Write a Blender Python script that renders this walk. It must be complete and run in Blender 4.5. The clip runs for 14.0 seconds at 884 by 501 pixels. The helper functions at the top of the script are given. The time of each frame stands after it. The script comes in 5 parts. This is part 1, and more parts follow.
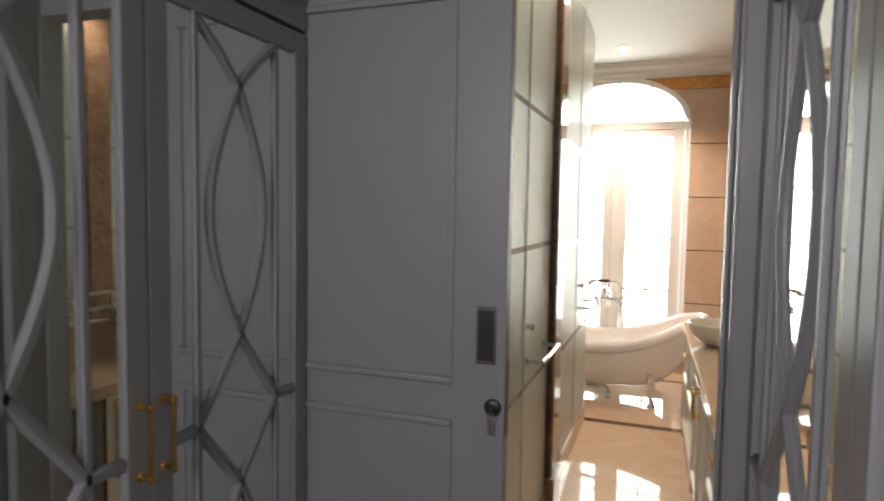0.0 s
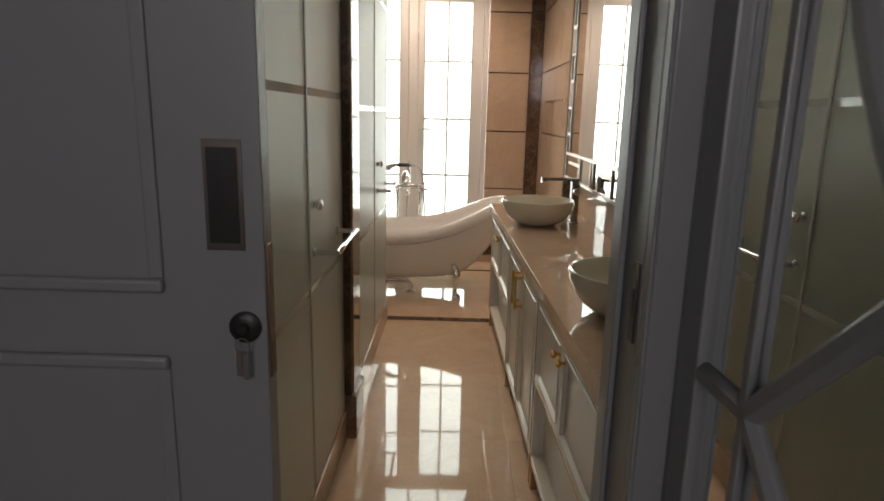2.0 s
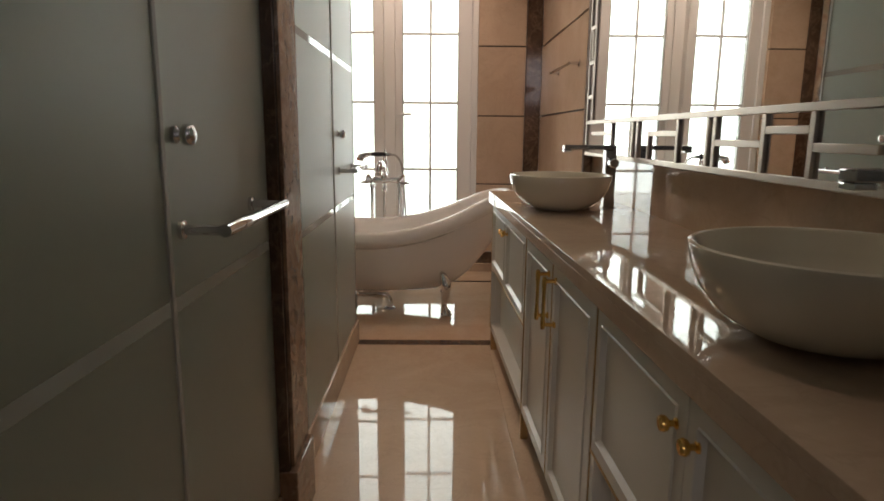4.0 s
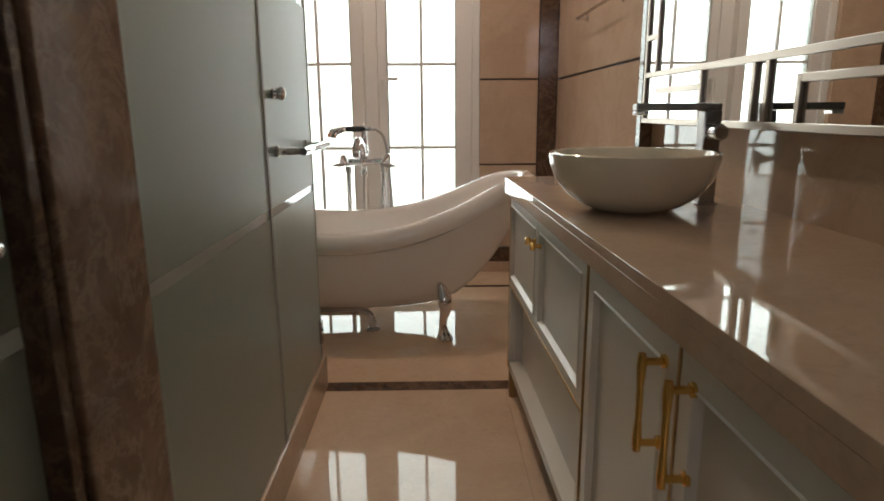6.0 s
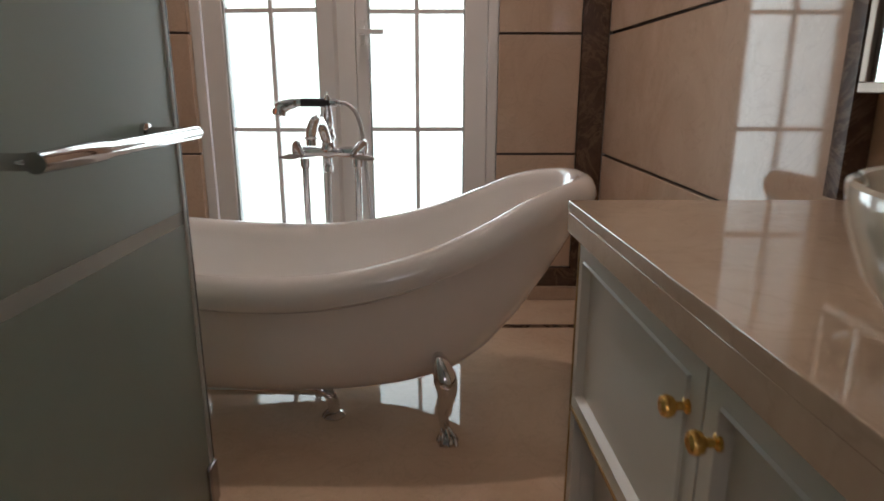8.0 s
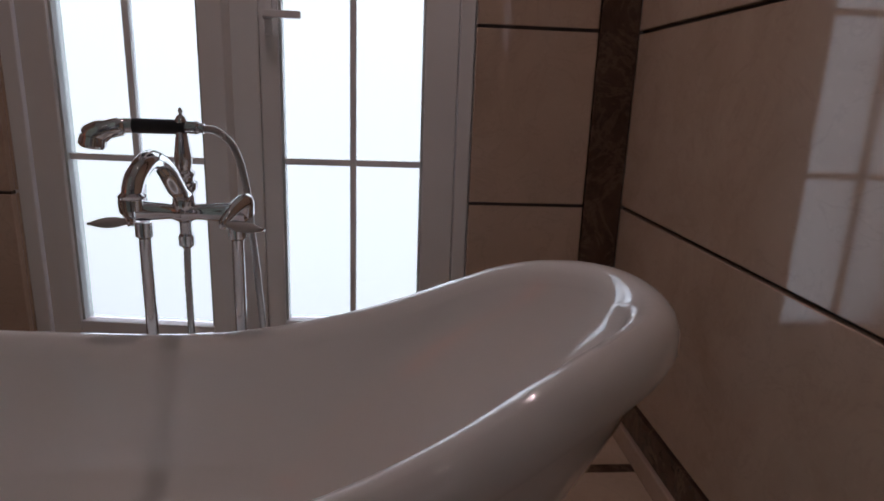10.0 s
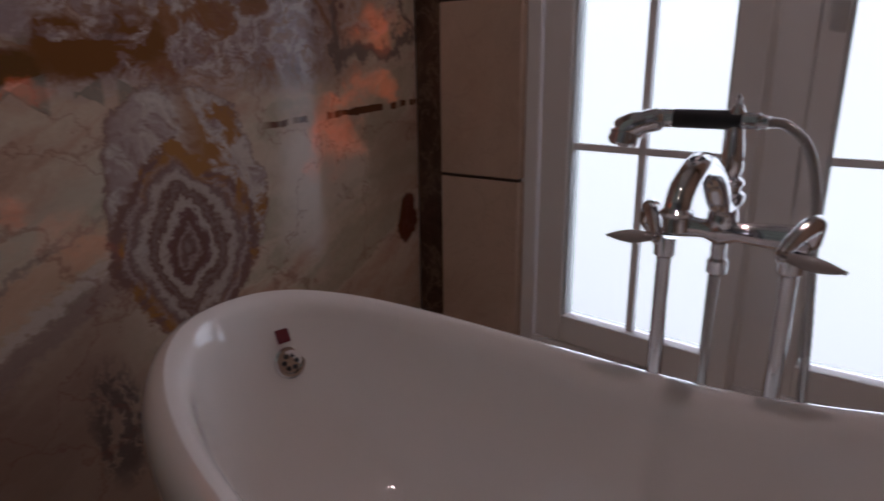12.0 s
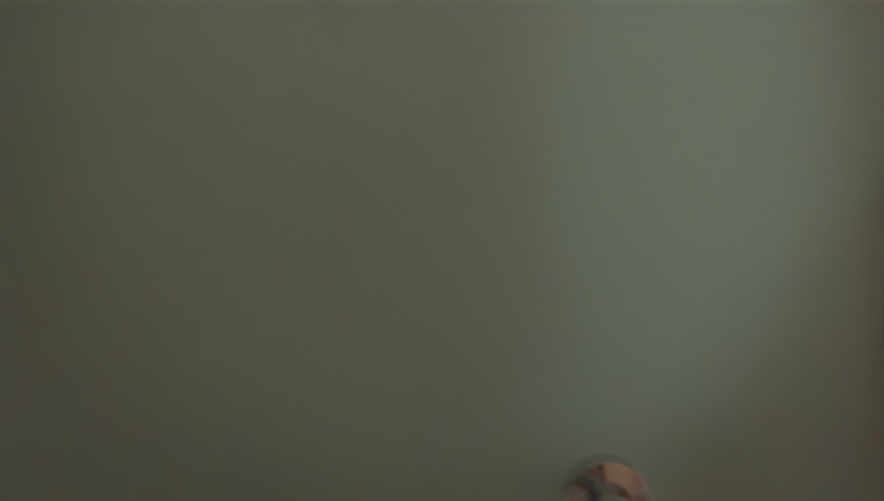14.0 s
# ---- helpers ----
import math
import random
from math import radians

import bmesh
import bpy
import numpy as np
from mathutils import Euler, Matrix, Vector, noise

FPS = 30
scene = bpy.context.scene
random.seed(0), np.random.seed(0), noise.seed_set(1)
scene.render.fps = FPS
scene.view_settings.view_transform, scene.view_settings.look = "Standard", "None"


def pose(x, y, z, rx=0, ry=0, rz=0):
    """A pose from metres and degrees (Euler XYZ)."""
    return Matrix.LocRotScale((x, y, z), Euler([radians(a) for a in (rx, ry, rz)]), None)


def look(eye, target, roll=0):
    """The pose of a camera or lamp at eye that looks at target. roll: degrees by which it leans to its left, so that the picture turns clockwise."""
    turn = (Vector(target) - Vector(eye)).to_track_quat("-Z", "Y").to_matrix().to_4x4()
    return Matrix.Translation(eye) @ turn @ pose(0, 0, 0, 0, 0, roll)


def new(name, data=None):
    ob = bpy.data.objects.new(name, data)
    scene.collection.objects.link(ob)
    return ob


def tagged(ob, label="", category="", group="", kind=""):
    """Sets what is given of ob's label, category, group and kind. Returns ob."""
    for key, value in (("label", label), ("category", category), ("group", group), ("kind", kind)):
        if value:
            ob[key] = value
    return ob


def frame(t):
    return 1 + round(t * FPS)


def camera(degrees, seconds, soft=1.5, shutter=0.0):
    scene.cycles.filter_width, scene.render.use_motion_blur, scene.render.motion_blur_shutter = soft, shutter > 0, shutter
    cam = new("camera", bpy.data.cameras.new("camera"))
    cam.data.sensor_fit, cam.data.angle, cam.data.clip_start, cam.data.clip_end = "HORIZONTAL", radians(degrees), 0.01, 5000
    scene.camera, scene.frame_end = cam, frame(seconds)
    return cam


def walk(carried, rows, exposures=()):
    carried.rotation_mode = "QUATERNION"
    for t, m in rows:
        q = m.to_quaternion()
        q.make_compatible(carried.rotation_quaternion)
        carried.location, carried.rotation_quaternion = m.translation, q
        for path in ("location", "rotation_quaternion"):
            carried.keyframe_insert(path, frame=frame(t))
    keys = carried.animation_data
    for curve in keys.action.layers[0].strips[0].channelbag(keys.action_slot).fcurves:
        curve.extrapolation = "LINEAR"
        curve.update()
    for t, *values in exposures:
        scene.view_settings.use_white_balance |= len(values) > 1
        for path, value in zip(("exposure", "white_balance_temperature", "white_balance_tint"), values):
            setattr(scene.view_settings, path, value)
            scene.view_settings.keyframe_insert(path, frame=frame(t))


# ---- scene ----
cam = camera(71.0, 14.0, soft=1.7, shutter=0.3)
PATH = [
    (0, (0.166, 0.177, 1.612), (-0.518, 2.052, 1.481), 0.9),
    (0.5, (0.155, 0.284, 1.578), (-0.159, 2.251, 1.398), 0.1),
    (1, (0.071, 0.437, 1.545), (0.093, 2.43, 1.379), 0.9),
    (1.5, (0.045, 0.679, 1.48), (0.043, 2.662, 1.22), 1.2),
    (2, (0.039, 0.91, 1.393), (0.008, 2.863, 0.964), 1.3),
    (2.5, (0.0, 1.14, 1.295), (0.069, 3.107, 0.938), 0.0),
    (3, (-0.014, 1.358, 1.198), (0.096, 3.326, 0.86), -0.6),
    (3.2, (-0.003, 1.45, 1.172), (0.064, 3.418, 0.824), -0.8),
    (5.3, (0.033, 2.4, 1.071), (0.035, 4.359, 0.669), 0.9),
    (5.5, (0.036, 2.489, 1.063), (0.049, 4.443, 0.634), 0.6),
    (6, (0.025, 2.753, 1.059), (0.054, 4.704, 0.619), -0.4),
    (6.5, (0.026, 3.023, 1.038), (0.013, 4.969, 0.577), -0.6),
    (7, (0.043, 3.307, 1.033), (-0.064, 5.247, 0.558), -0.1),
    (7.5, (0.03, 3.611, 1.026), (0.028, 5.548, 0.525), 0.0),
    (7.7, (0.048, 3.723, 1.021), (0.052, 5.656, 0.508), -0.1),
    (9.8, (0.059, 4.787, 1.055), (0.249, 6.715, 0.559), 2.1),
    (10, (0.097, 4.871, 1.052), (0.252, 6.804, 0.56), 2.1),
    (10.5, (0.039, 5.01, 1.064), (0.086, 6.94, 0.542), 1.2),
    (11, (0.004, 5.127, 1.033), (-0.392, 7.019, 0.52), 1.1),
    (11.5, (-0.083, 5.159, 1.06), (-0.862, 6.906, 0.476), 0.5),
    (12, (-0.15, 5.14, 1.046), (-1.267, 6.701, 0.486), -0.7),
    (12.5, (-0.185, 5.095, 1.042), (-1.634, 6.374, 0.528), -1.6),
    (13, (-0.2, 5.01, 1.035), (-1.931, 5.909, 0.587), -3.2),
    (13.5, (-0.195, 4.905, 1.055), (-2.074, 5.451, 0.619), -3.0),
    (13.7, (-0.19, 4.865, 1.066), (-2.131, 5.212, 0.66), -2.8),
    (14, (-0.18, 4.815, 1.09), (-2.15, 4.79, 0.745), -2.2),
]

EXPOSURES = [(0.0, 1.88, 6400, 18), (0.5, 0.75, 6600, 20), (1.0, 0.75, 6600, 20), (1.5, 0.8, 6500, 18), (2.0, 0.9, 6500, 18), (2.5, 0.8, 6500, 20), (3.2, 0.5, 6500, 22), (5.3, 0.5, 6400, 19),
             (7.7, 0.27, 5950, 21), (9.8, -0.85, 5650, 33), (11.0, -1.35, 5750, 37), (11.6, -1.3, 5700, 40), (12.0, -1.0, 5650, 38), (12.5, -0.35, 5800, 32), (13.0, 0.05, 5700, 24), (13.5, -0.2, 5900, 26), (14.0, 0.3, 6200, 27)]
walk(cam, [(t, look(eye, target, roll)) for t, eye, target, roll in PATH], EXPOSURES)

# ---- light ----
WINDOW_GLOW = 3.1      # overcast daylight outside the window
WINDOW_WATTS = 19.0    # sky light entering through the window opening
LAMP_WATTS = 5.5       # recessed warm ceiling spots
BACK_WATTS = 11.5      # unseen fill lamp added at the closed end of the passage
ONYX_GLOW = 1.0        # glow put into the onyx itself, in place of lamps behind

world = bpy.data.worlds.new("world")
world.use_nodes = True
scene.world = world
sky = world.node_tree.nodes.new("ShaderNodeTexSky")
sky.sky_type, sky.sun_disc = "NISHITA", False
sky.sun_elevation, sky.sun_rotation = radians(40), radians(20)
world.node_tree.links.new(sky.outputs[0], world.node_tree.nodes["Background"].inputs[0])
world.node_tree.nodes["Background"].inputs[1].default_value = 0.06


opening = bpy.data.lights.new("window_daylight", "AREA")
opening.energy, opening.color, opening.shape, opening.size, opening.size_y = WINDOW_WATTS, (0.95, 0.98, 1.0), "RECTANGLE", 1.30, 2.60
new("window_daylight", opening).matrix_world = look((-0.36, 6.99, 1.52), (-0.36, 0.0, 1.52))


# ---- material helpers ----
class Net:
    """A short way to write node materials."""

    def __init__(self, name):
        self.mat = bpy.data.materials.new(name)
        self.mat.use_nodes = True
        self.tree = self.mat.node_tree
        self.tree.nodes.clear()
        self.out = self.tree.nodes.new("ShaderNodeOutputMaterial")

    def node(self, kind, **given):
        n = self.tree.nodes.new("ShaderNode" + kind)
        for key, value in given.items():
            if key == "op":
                n.operation = value
            elif key == "bands":
                n.wave_type = value
            elif key == "blend":
                n.data_type, n.blend_type = "RGBA", value
        return n

    def put(self, socket, value):
        if hasattr(value, "is_output"):
            self.tree.links.new(value, socket)
        elif isinstance(value, (tuple, list)):
            socket.default_value = (*value, 1.0)[:4] if socket.type == "RGBA" else value
        else:
            socket.default_value = value

    def coords(self):
        return self.node("NewGeometry").outputs["Position"]

    def math(self, op, a, b=0.0, c=0.0, clamp=False):
        n = self.node("Math", op=op)
        n.use_clamp = clamp
        for i, v in enumerate((a, b, c)):
            self.put(n.inputs[i], v)
        return n.outputs[0]

    def split(self, v):
        n = self.node("SeparateXYZ")
        self.put(n.inputs[0], v)
        return n.outputs

    def join(self, x, y, z):
        n = self.node("CombineXYZ")
        for i, v in enumerate((x, y, z)):
            self.put(n.inputs[i], v)
        return n.outputs[0]

    def scaled(self, v, s):
        n = self.node("Mapping")
        self.put(n.inputs[0], v)
        n.inputs["Scale"].default_value = s
        return n.outputs[0]

    def noise(self, v, scale, detail=4.0, rough=0.55, warp=0.0):
        n = self.node("TexNoise")
        self.put(n.inputs["Vector"], v)
        self.put(n.inputs["Scale"], scale)
        n.inputs["Detail"].default_value, n.inputs["Roughness"].default_value = detail, rough
        n.inputs["Distortion"].default_value = warp
        return n.outputs

    def ramp(self, f, *stops):
        n = self.node("ValToRGB")
        self.put(n.inputs[0], f)
        el = n.color_ramp.elements
        while len(el) < len(stops):
            el.new(0.5)
        for e, (p, c) in zip(el, stops):
            e.position = p
            e.color = (*c, 1.0) if isinstance(c, (tuple, list)) else (c, c, c, 1.0)
        return n.outputs[0]

    def mix(self, f, a, b, blend="MIX"):
        n = self.node("Mix", blend=blend)
        self.put(n.inputs[0], f)
        self.put(n.inputs[6], a)
        self.put(n.inputs[7], b)
        return n.outputs[2]

    def bump(self, h, strength, distance=0.002):
        n = self.node("Bump")
        n.inputs["Strength"].default_value, n.inputs["Distance"].default_value = strength, distance
        self.put(n.inputs["Height"], h)
        return n.outputs[0]

    def surface(self, color, rough, metal=0.0, normal=None, coat=0.0, glow=None, glow_strength=0.0, ior=1.5):
        n = self.node("BsdfPrincipled")
        self.put(n.inputs["Base Color"], color)
        self.put(n.inputs["Roughness"], rough)
        self.put(n.inputs["Metallic"], metal)
        n.inputs["IOR"].default_value = ior
        n.inputs["Coat Weight"].default_value, n.inputs["Coat Roughness"].default_value = coat, 0.03
        if normal is not None:
            self.put(n.inputs["Normal"], normal)
        if glow is not None:
            self.put(n.inputs["Emission Color"], glow)
            self.put(n.inputs["Emission Strength"], glow_strength)
        self.tree.links.new(n.outputs[0], self.out.inputs[0])
        return self.mat


def painted(name, color, rough, spread=0.08, grain=160.0, coat=0.0):
    n = Net(name)
    p = n.coords()
    big, fine = n.noise(p, 2.3)[0], n.noise(p, grain, 3)[0]
    dark = tuple(c * (1 - spread) for c in color)
    c = n.mix(n.math("MULTIPLY", big, 0.9), color, dark)
    r = n.math("MULTIPLY_ADD", n.noise(p, 7.0)[0], 0.16, rough - 0.08)
    return n.surface(c, r, normal=n.bump(fine, 0.05), coat=coat)


def metal(name, color, rough):
    n = Net(name)
    p = n.coords()
    r = n.math("MULTIPLY_ADD", n.noise(p, 40.0)[0], 0.12, rough - 0.04)
    return n.surface(color, r, 1.0)


def cream_marble(name, light, dark, rough, random_tone=0.0, ior=1.5):
    """Polished beige marble: soft clouds, thin pale and brown veins."""
    n = Net(name)
    p = n.coords()
    if random_tone:
        shift = n.node("ObjectInfo").outputs["Random"]
        off = n.math("MULTIPLY", shift, 17.0)
        v = n.node("VectorMath", op="ADD")
        n.put(v.inputs[0], p)
        n.put(v.inputs[1], n.join(off, off, off))
        p = v.outputs[0]
    cloud = n.noise(p, 3.1, 5, 0.6, 0.8)[0]
    c = n.ramp(cloud, (0.3, dark), (0.7, light))
    vein = n.noise(p, 5.0, 6, 0.62, 1.6)[0]
    line = n.ramp(n.math("ABSOLUTE", n.math("SUBTRACT", vein, 0.5)), (0.0, 1.0), (0.02, 0.0))
    c = n.mix(n.math("MULTIPLY", line, 0.22), c, tuple(x * 0.72 for x in dark))
    speck = n.noise(p, 60.0, 3)[0]
    c = n.mix(n.math("MULTIPLY", n.ramp(speck, (0.56, 0.0), (0.72, 1.0)), 0.2), c, tuple(min(1, x * 1.15) for x in light))
    r = n.math("MULTIPLY_ADD", n.noise(p, 11.0, 4)[0], 0.03, rough - 0.012)
    return n.surface(c, r, normal=n.bump(n.noise(p, 4.0, 2)[0], 0.006, 0.003), ior=ior)


def dark_marble(name, tones=((0.035, 0.02, 0.013), (0.10, 0.06, 0.04), (0.30, 0.21, 0.14)), rough=0.1):
    """Brown marble with a broken network of pale veins."""
    n = Net(name)
    p = n.coords()
    cloud = n.noise(p, 11.0, 7, 0.72, 0.6)[0]
    c = n.ramp(cloud, (0.32, tones[0]), (0.68, tones[1]))
    v = n.noise(p, 6.0, 7, 0.7, 0.8)[0]
    line = n.ramp(n.math("ABSOLUTE", n.math("SUBTRACT", v, 0.5)), (0.0, 1.0), (0.035, 0.0))
    c = n.mix(n.math("MULTIPLY", line, 0.4), c, tones[2])
    return n.surface(c, rough)


M = {}
M["floor"] = cream_marble("floor_marble", (0.68, 0.52, 0.375), (0.58, 0.425, 0.295), 0.035, 1.0)
M["tile"] = cream_marble("wall_marble", (0.60, 0.455, 0.345), (0.50, 0.365, 0.265), 0.05, 1.0, 1.38)
M["top"] = cream_marble("counter_marble", (0.56, 0.42, 0.305), (0.45, 0.325, 0.225), 0.03)
M["joint"] = painted("joint_shadow", (0.05, 0.035, 0.025), 0.6)
M["brown"] = dark_marble("brown_marble", ((0.055, 0.030, 0.019), (0.115, 0.068, 0.044), (0.26, 0.18, 0.12)))
M["pier"] = dark_marble("pier_marble", ((0.13, 0.08, 0.05), (0.30, 0.19, 0.125), (0.46, 0.34, 0.24)))
M["amber"] = dark_marble("amber_marble", ((0.42, 0.17, 0.03), (0.62, 0.30, 0.07), (0.75, 0.5, 0.22)))
M["plaster"] = painted("plaster", (0.72, 0.70, 0.67), 0.7, 0.05, 90)
M["white"] = painted("cabinet_paint", (0.66, 0.63, 0.56), 0.32, 0.05)
M["upvc"] = painted("window_frame_paint", (0.84, 0.82, 0.80), 0.35, 0.04)
M["grey"] = painted("grey_paint", (0.265, 0.275, 0.285), 0.38, 0.1)
M["acrylic"] = painted("tub_acrylic", (0.84, 0.80, 0.76), 0.08, 0.02, 8, 0.9)
M["ceramic"] = painted("basin_ceramic", (0.74, 0.68, 0.55), 0.09, 0.03, 8, 1.0)
M["chrome"] = metal("chrome", (0.74, 0.73, 0.73), 0.06)
M["frame_chrome"] = metal("mirror_frame_metal", (0.44, 0.37, 0.31), 0.28)
M["steel"] = metal("brushed_steel", (0.5, 0.48, 0.46), 0.3)
M["tapmetal"] = metal("dark_tap_chrome", (0.36, 0.34, 0.33), 0.14)
M["gold"] = metal("gold", (0.80, 0.50, 0.14), 0.22)
M["goldtrim"] = metal("gold_edge", (0.45, 0.29, 0.12), 0.35)
M["black"] = painted("black_plastic", (0.02, 0.02, 0.022), 0.3)
M["darkhole"] = painted("dark_recess", (0.018, 0.017, 0.016), 0.4)
M["porcelain"] = painted("lever_porcelain", (0.42, 0.38, 0.35), 0.2)
M["brass"] = metal("lock_plate_metal", (0.24, 0.17, 0.12), 0.45)
M["lockdark"] = metal("dark_bronze", (0.15, 0.135, 0.125), 0.4)
M["red"] = painted("sticker_red", (0.16, 0.02, 0.03), 0.4)
M["seal"] = painted("rubber_seal", (0.55, 0.56, 0.53), 0.4)
M["carpet"] = painted("passage_floor", (0.20, 0.16, 0.13), 0.5)


def mirror_material():
    n = Net("silvered_mirror")
    return n.surface((0.86, 0.88, 0.87), 0.012, 1.0)


def frosted_material():
    """Acid-etched glass: scatters light both ways, smooth on the outer face."""
    n = Net("frosted_glass")
    p = n.coords()
    tone = n.mix(n.noise(p, 1.7, 3)[0], (0.74, 0.78, 0.67), (0.69, 0.75, 0.66))
    d, t, g, m, a = n.node("BsdfDiffuse"), n.node("BsdfTranslucent"), n.node("BsdfGlossy"), n.node("MixShader"), n.node("MixShader")
    n.put(d.inputs[0], tone)
    n.put(t.inputs[0], n.mix(0.7, tone, (0.70, 0.92, 0.86)))
    n.put(g.inputs["Color"], (1, 1, 1))
    g.inputs["Roughness"].default_value = 0.42
    m.inputs[0].default_value = 0.8
    n.tree.links.new(d.outputs[0], m.inputs[1])
    n.tree.links.new(t.outputs[0], m.inputs[2])
    q, w = n.node("BsdfRefraction"), n.node("MixShader")
    n.put(q.inputs["Color"], (0.84, 0.92, 0.85))
    q.inputs["Roughness"].default_value, q.inputs["IOR"].default_value = 0.6, 1.15
    w.inputs[0].default_value = 0.6
    n.tree.links.new(m.outputs[0], w.inputs[1])
    n.tree.links.new(q.outputs[0], w.inputs[2])
    f = n.node("Fresnel")
    f.inputs["IOR"].default_value = 2.1
    n.tree.links.new(f.outputs[0], a.inputs[0])
    n.tree.links.new(w.outputs[0], a.inputs[1])
    n.tree.links.new(g.outputs[0], a.inputs[2])
    n.tree.links.new(a.outputs[0], n.out.inputs[0])
    return n.mat


def etched_material():
    """Etched film on one face of the screen that the daylight strikes."""
    n = Net("etched_glass")
    p = n.coords()
    tone = n.mix(n.noise(p, 1.7, 3)[0], (0.66, 0.74, 0.72), (0.62, 0.72, 0.70))
    d, t, m = n.node("BsdfDiffuse"), n.node("BsdfTranslucent"), n.node("MixShader")
    n.put(d.inputs[0], tone)
    n.put(t.inputs[0], tone)
    m.inputs[0].default_value = 0.85
    n.tree.links.new(d.outputs[0], m.inputs[1])
    n.tree.links.new(t.outputs[0], m.inputs[2])
    n.tree.links.new(m.outputs[0], n.out.inputs[0])
    return n.mat


def band_material():
    """The stripes left smooth in the etched glass: half see-through, glossy."""
    n = Net("clear_band_glass")
    p = n.coords()
    t, d, g, m, a, f = n.node("BsdfTransparent"), n.node("BsdfDiffuse"), n.node("BsdfGlossy"), n.node("MixShader"), n.node("MixShader"), n.node("Fresnel")
    n.put(t.inputs[0], (0.80, 0.88, 0.84))
    n.put(d.inputs[0], n.mix(n.noise(p, 3.0)[0], (0.78, 0.84, 0.80), (0.84, 0.86, 0.83)))
    g.inputs["Roughness"].default_value = 0.04
    m.inputs[0].default_value = 0.6
    f.inputs["IOR"].default_value = 1.5
    n.tree.links.new(t.outputs[0], m.inputs[1])
    n.tree.links.new(d.outputs[0], m.inputs[2])
    n.tree.links.new(f.outputs[0], a.inputs[0])
    n.tree.links.new(m.outputs[0], a.inputs[1])
    n.tree.links.new(g.outputs[0], a.inputs[2])
    n.tree.links.new(a.outputs[0], n.out.inputs[0])
    return n.mat


def clear_material(name="clear_glass", tint=(0.86, 0.92, 0.89), ior=1.45):
    n = Net(name)
    t, g, a, f = n.node("BsdfTransparent"), n.node("BsdfGlossy"), n.node("MixShader"), n.node("Fresnel")
    n.put(t.inputs[0], tint)
    g.inputs["Roughness"].default_value = 0.02
    f.inputs["IOR"].default_value = ior
    n.tree.links.new(f.outputs[0], a.inputs[0])
    n.tree.links.new(t.outputs[0], a.inputs[1])
    n.tree.links.new(g.outputs[0], a.inputs[2])
    n.tree.links.new(a.outputs[0], n.out.inputs[0])
    return n.mat


def daylight_material():
    """Bright haze outside the window, a little dimmer low down."""
    n = Net("daylight")
    x, y, z = n.split(n.coords())
    e = n.node("Emission")
    up = n.math("MULTIPLY_ADD", z, 0.09, 0.80, clamp=True)
    n.put(e.inputs[0], n.mix(up, (0.97, 1.0, 0.89), (1.0, 0.99, 0.89)))
    n.put(e.inputs[1], n.math("MULTIPLY", up, WINDOW_GLOW))
    n.tree.links.new(e.outputs[0], n.out.inputs[0])
    return n.mat


def lamp_material():
    n = Net("lamp_glow")
    e = n.node("Emission")
    n.put(e.inputs[0], (1.0, 0.82, 0.55))
    e.inputs[1].default_value = 30.0
    n.tree.links.new(e.outputs[0], n.out.inputs[0])
    return n.mat


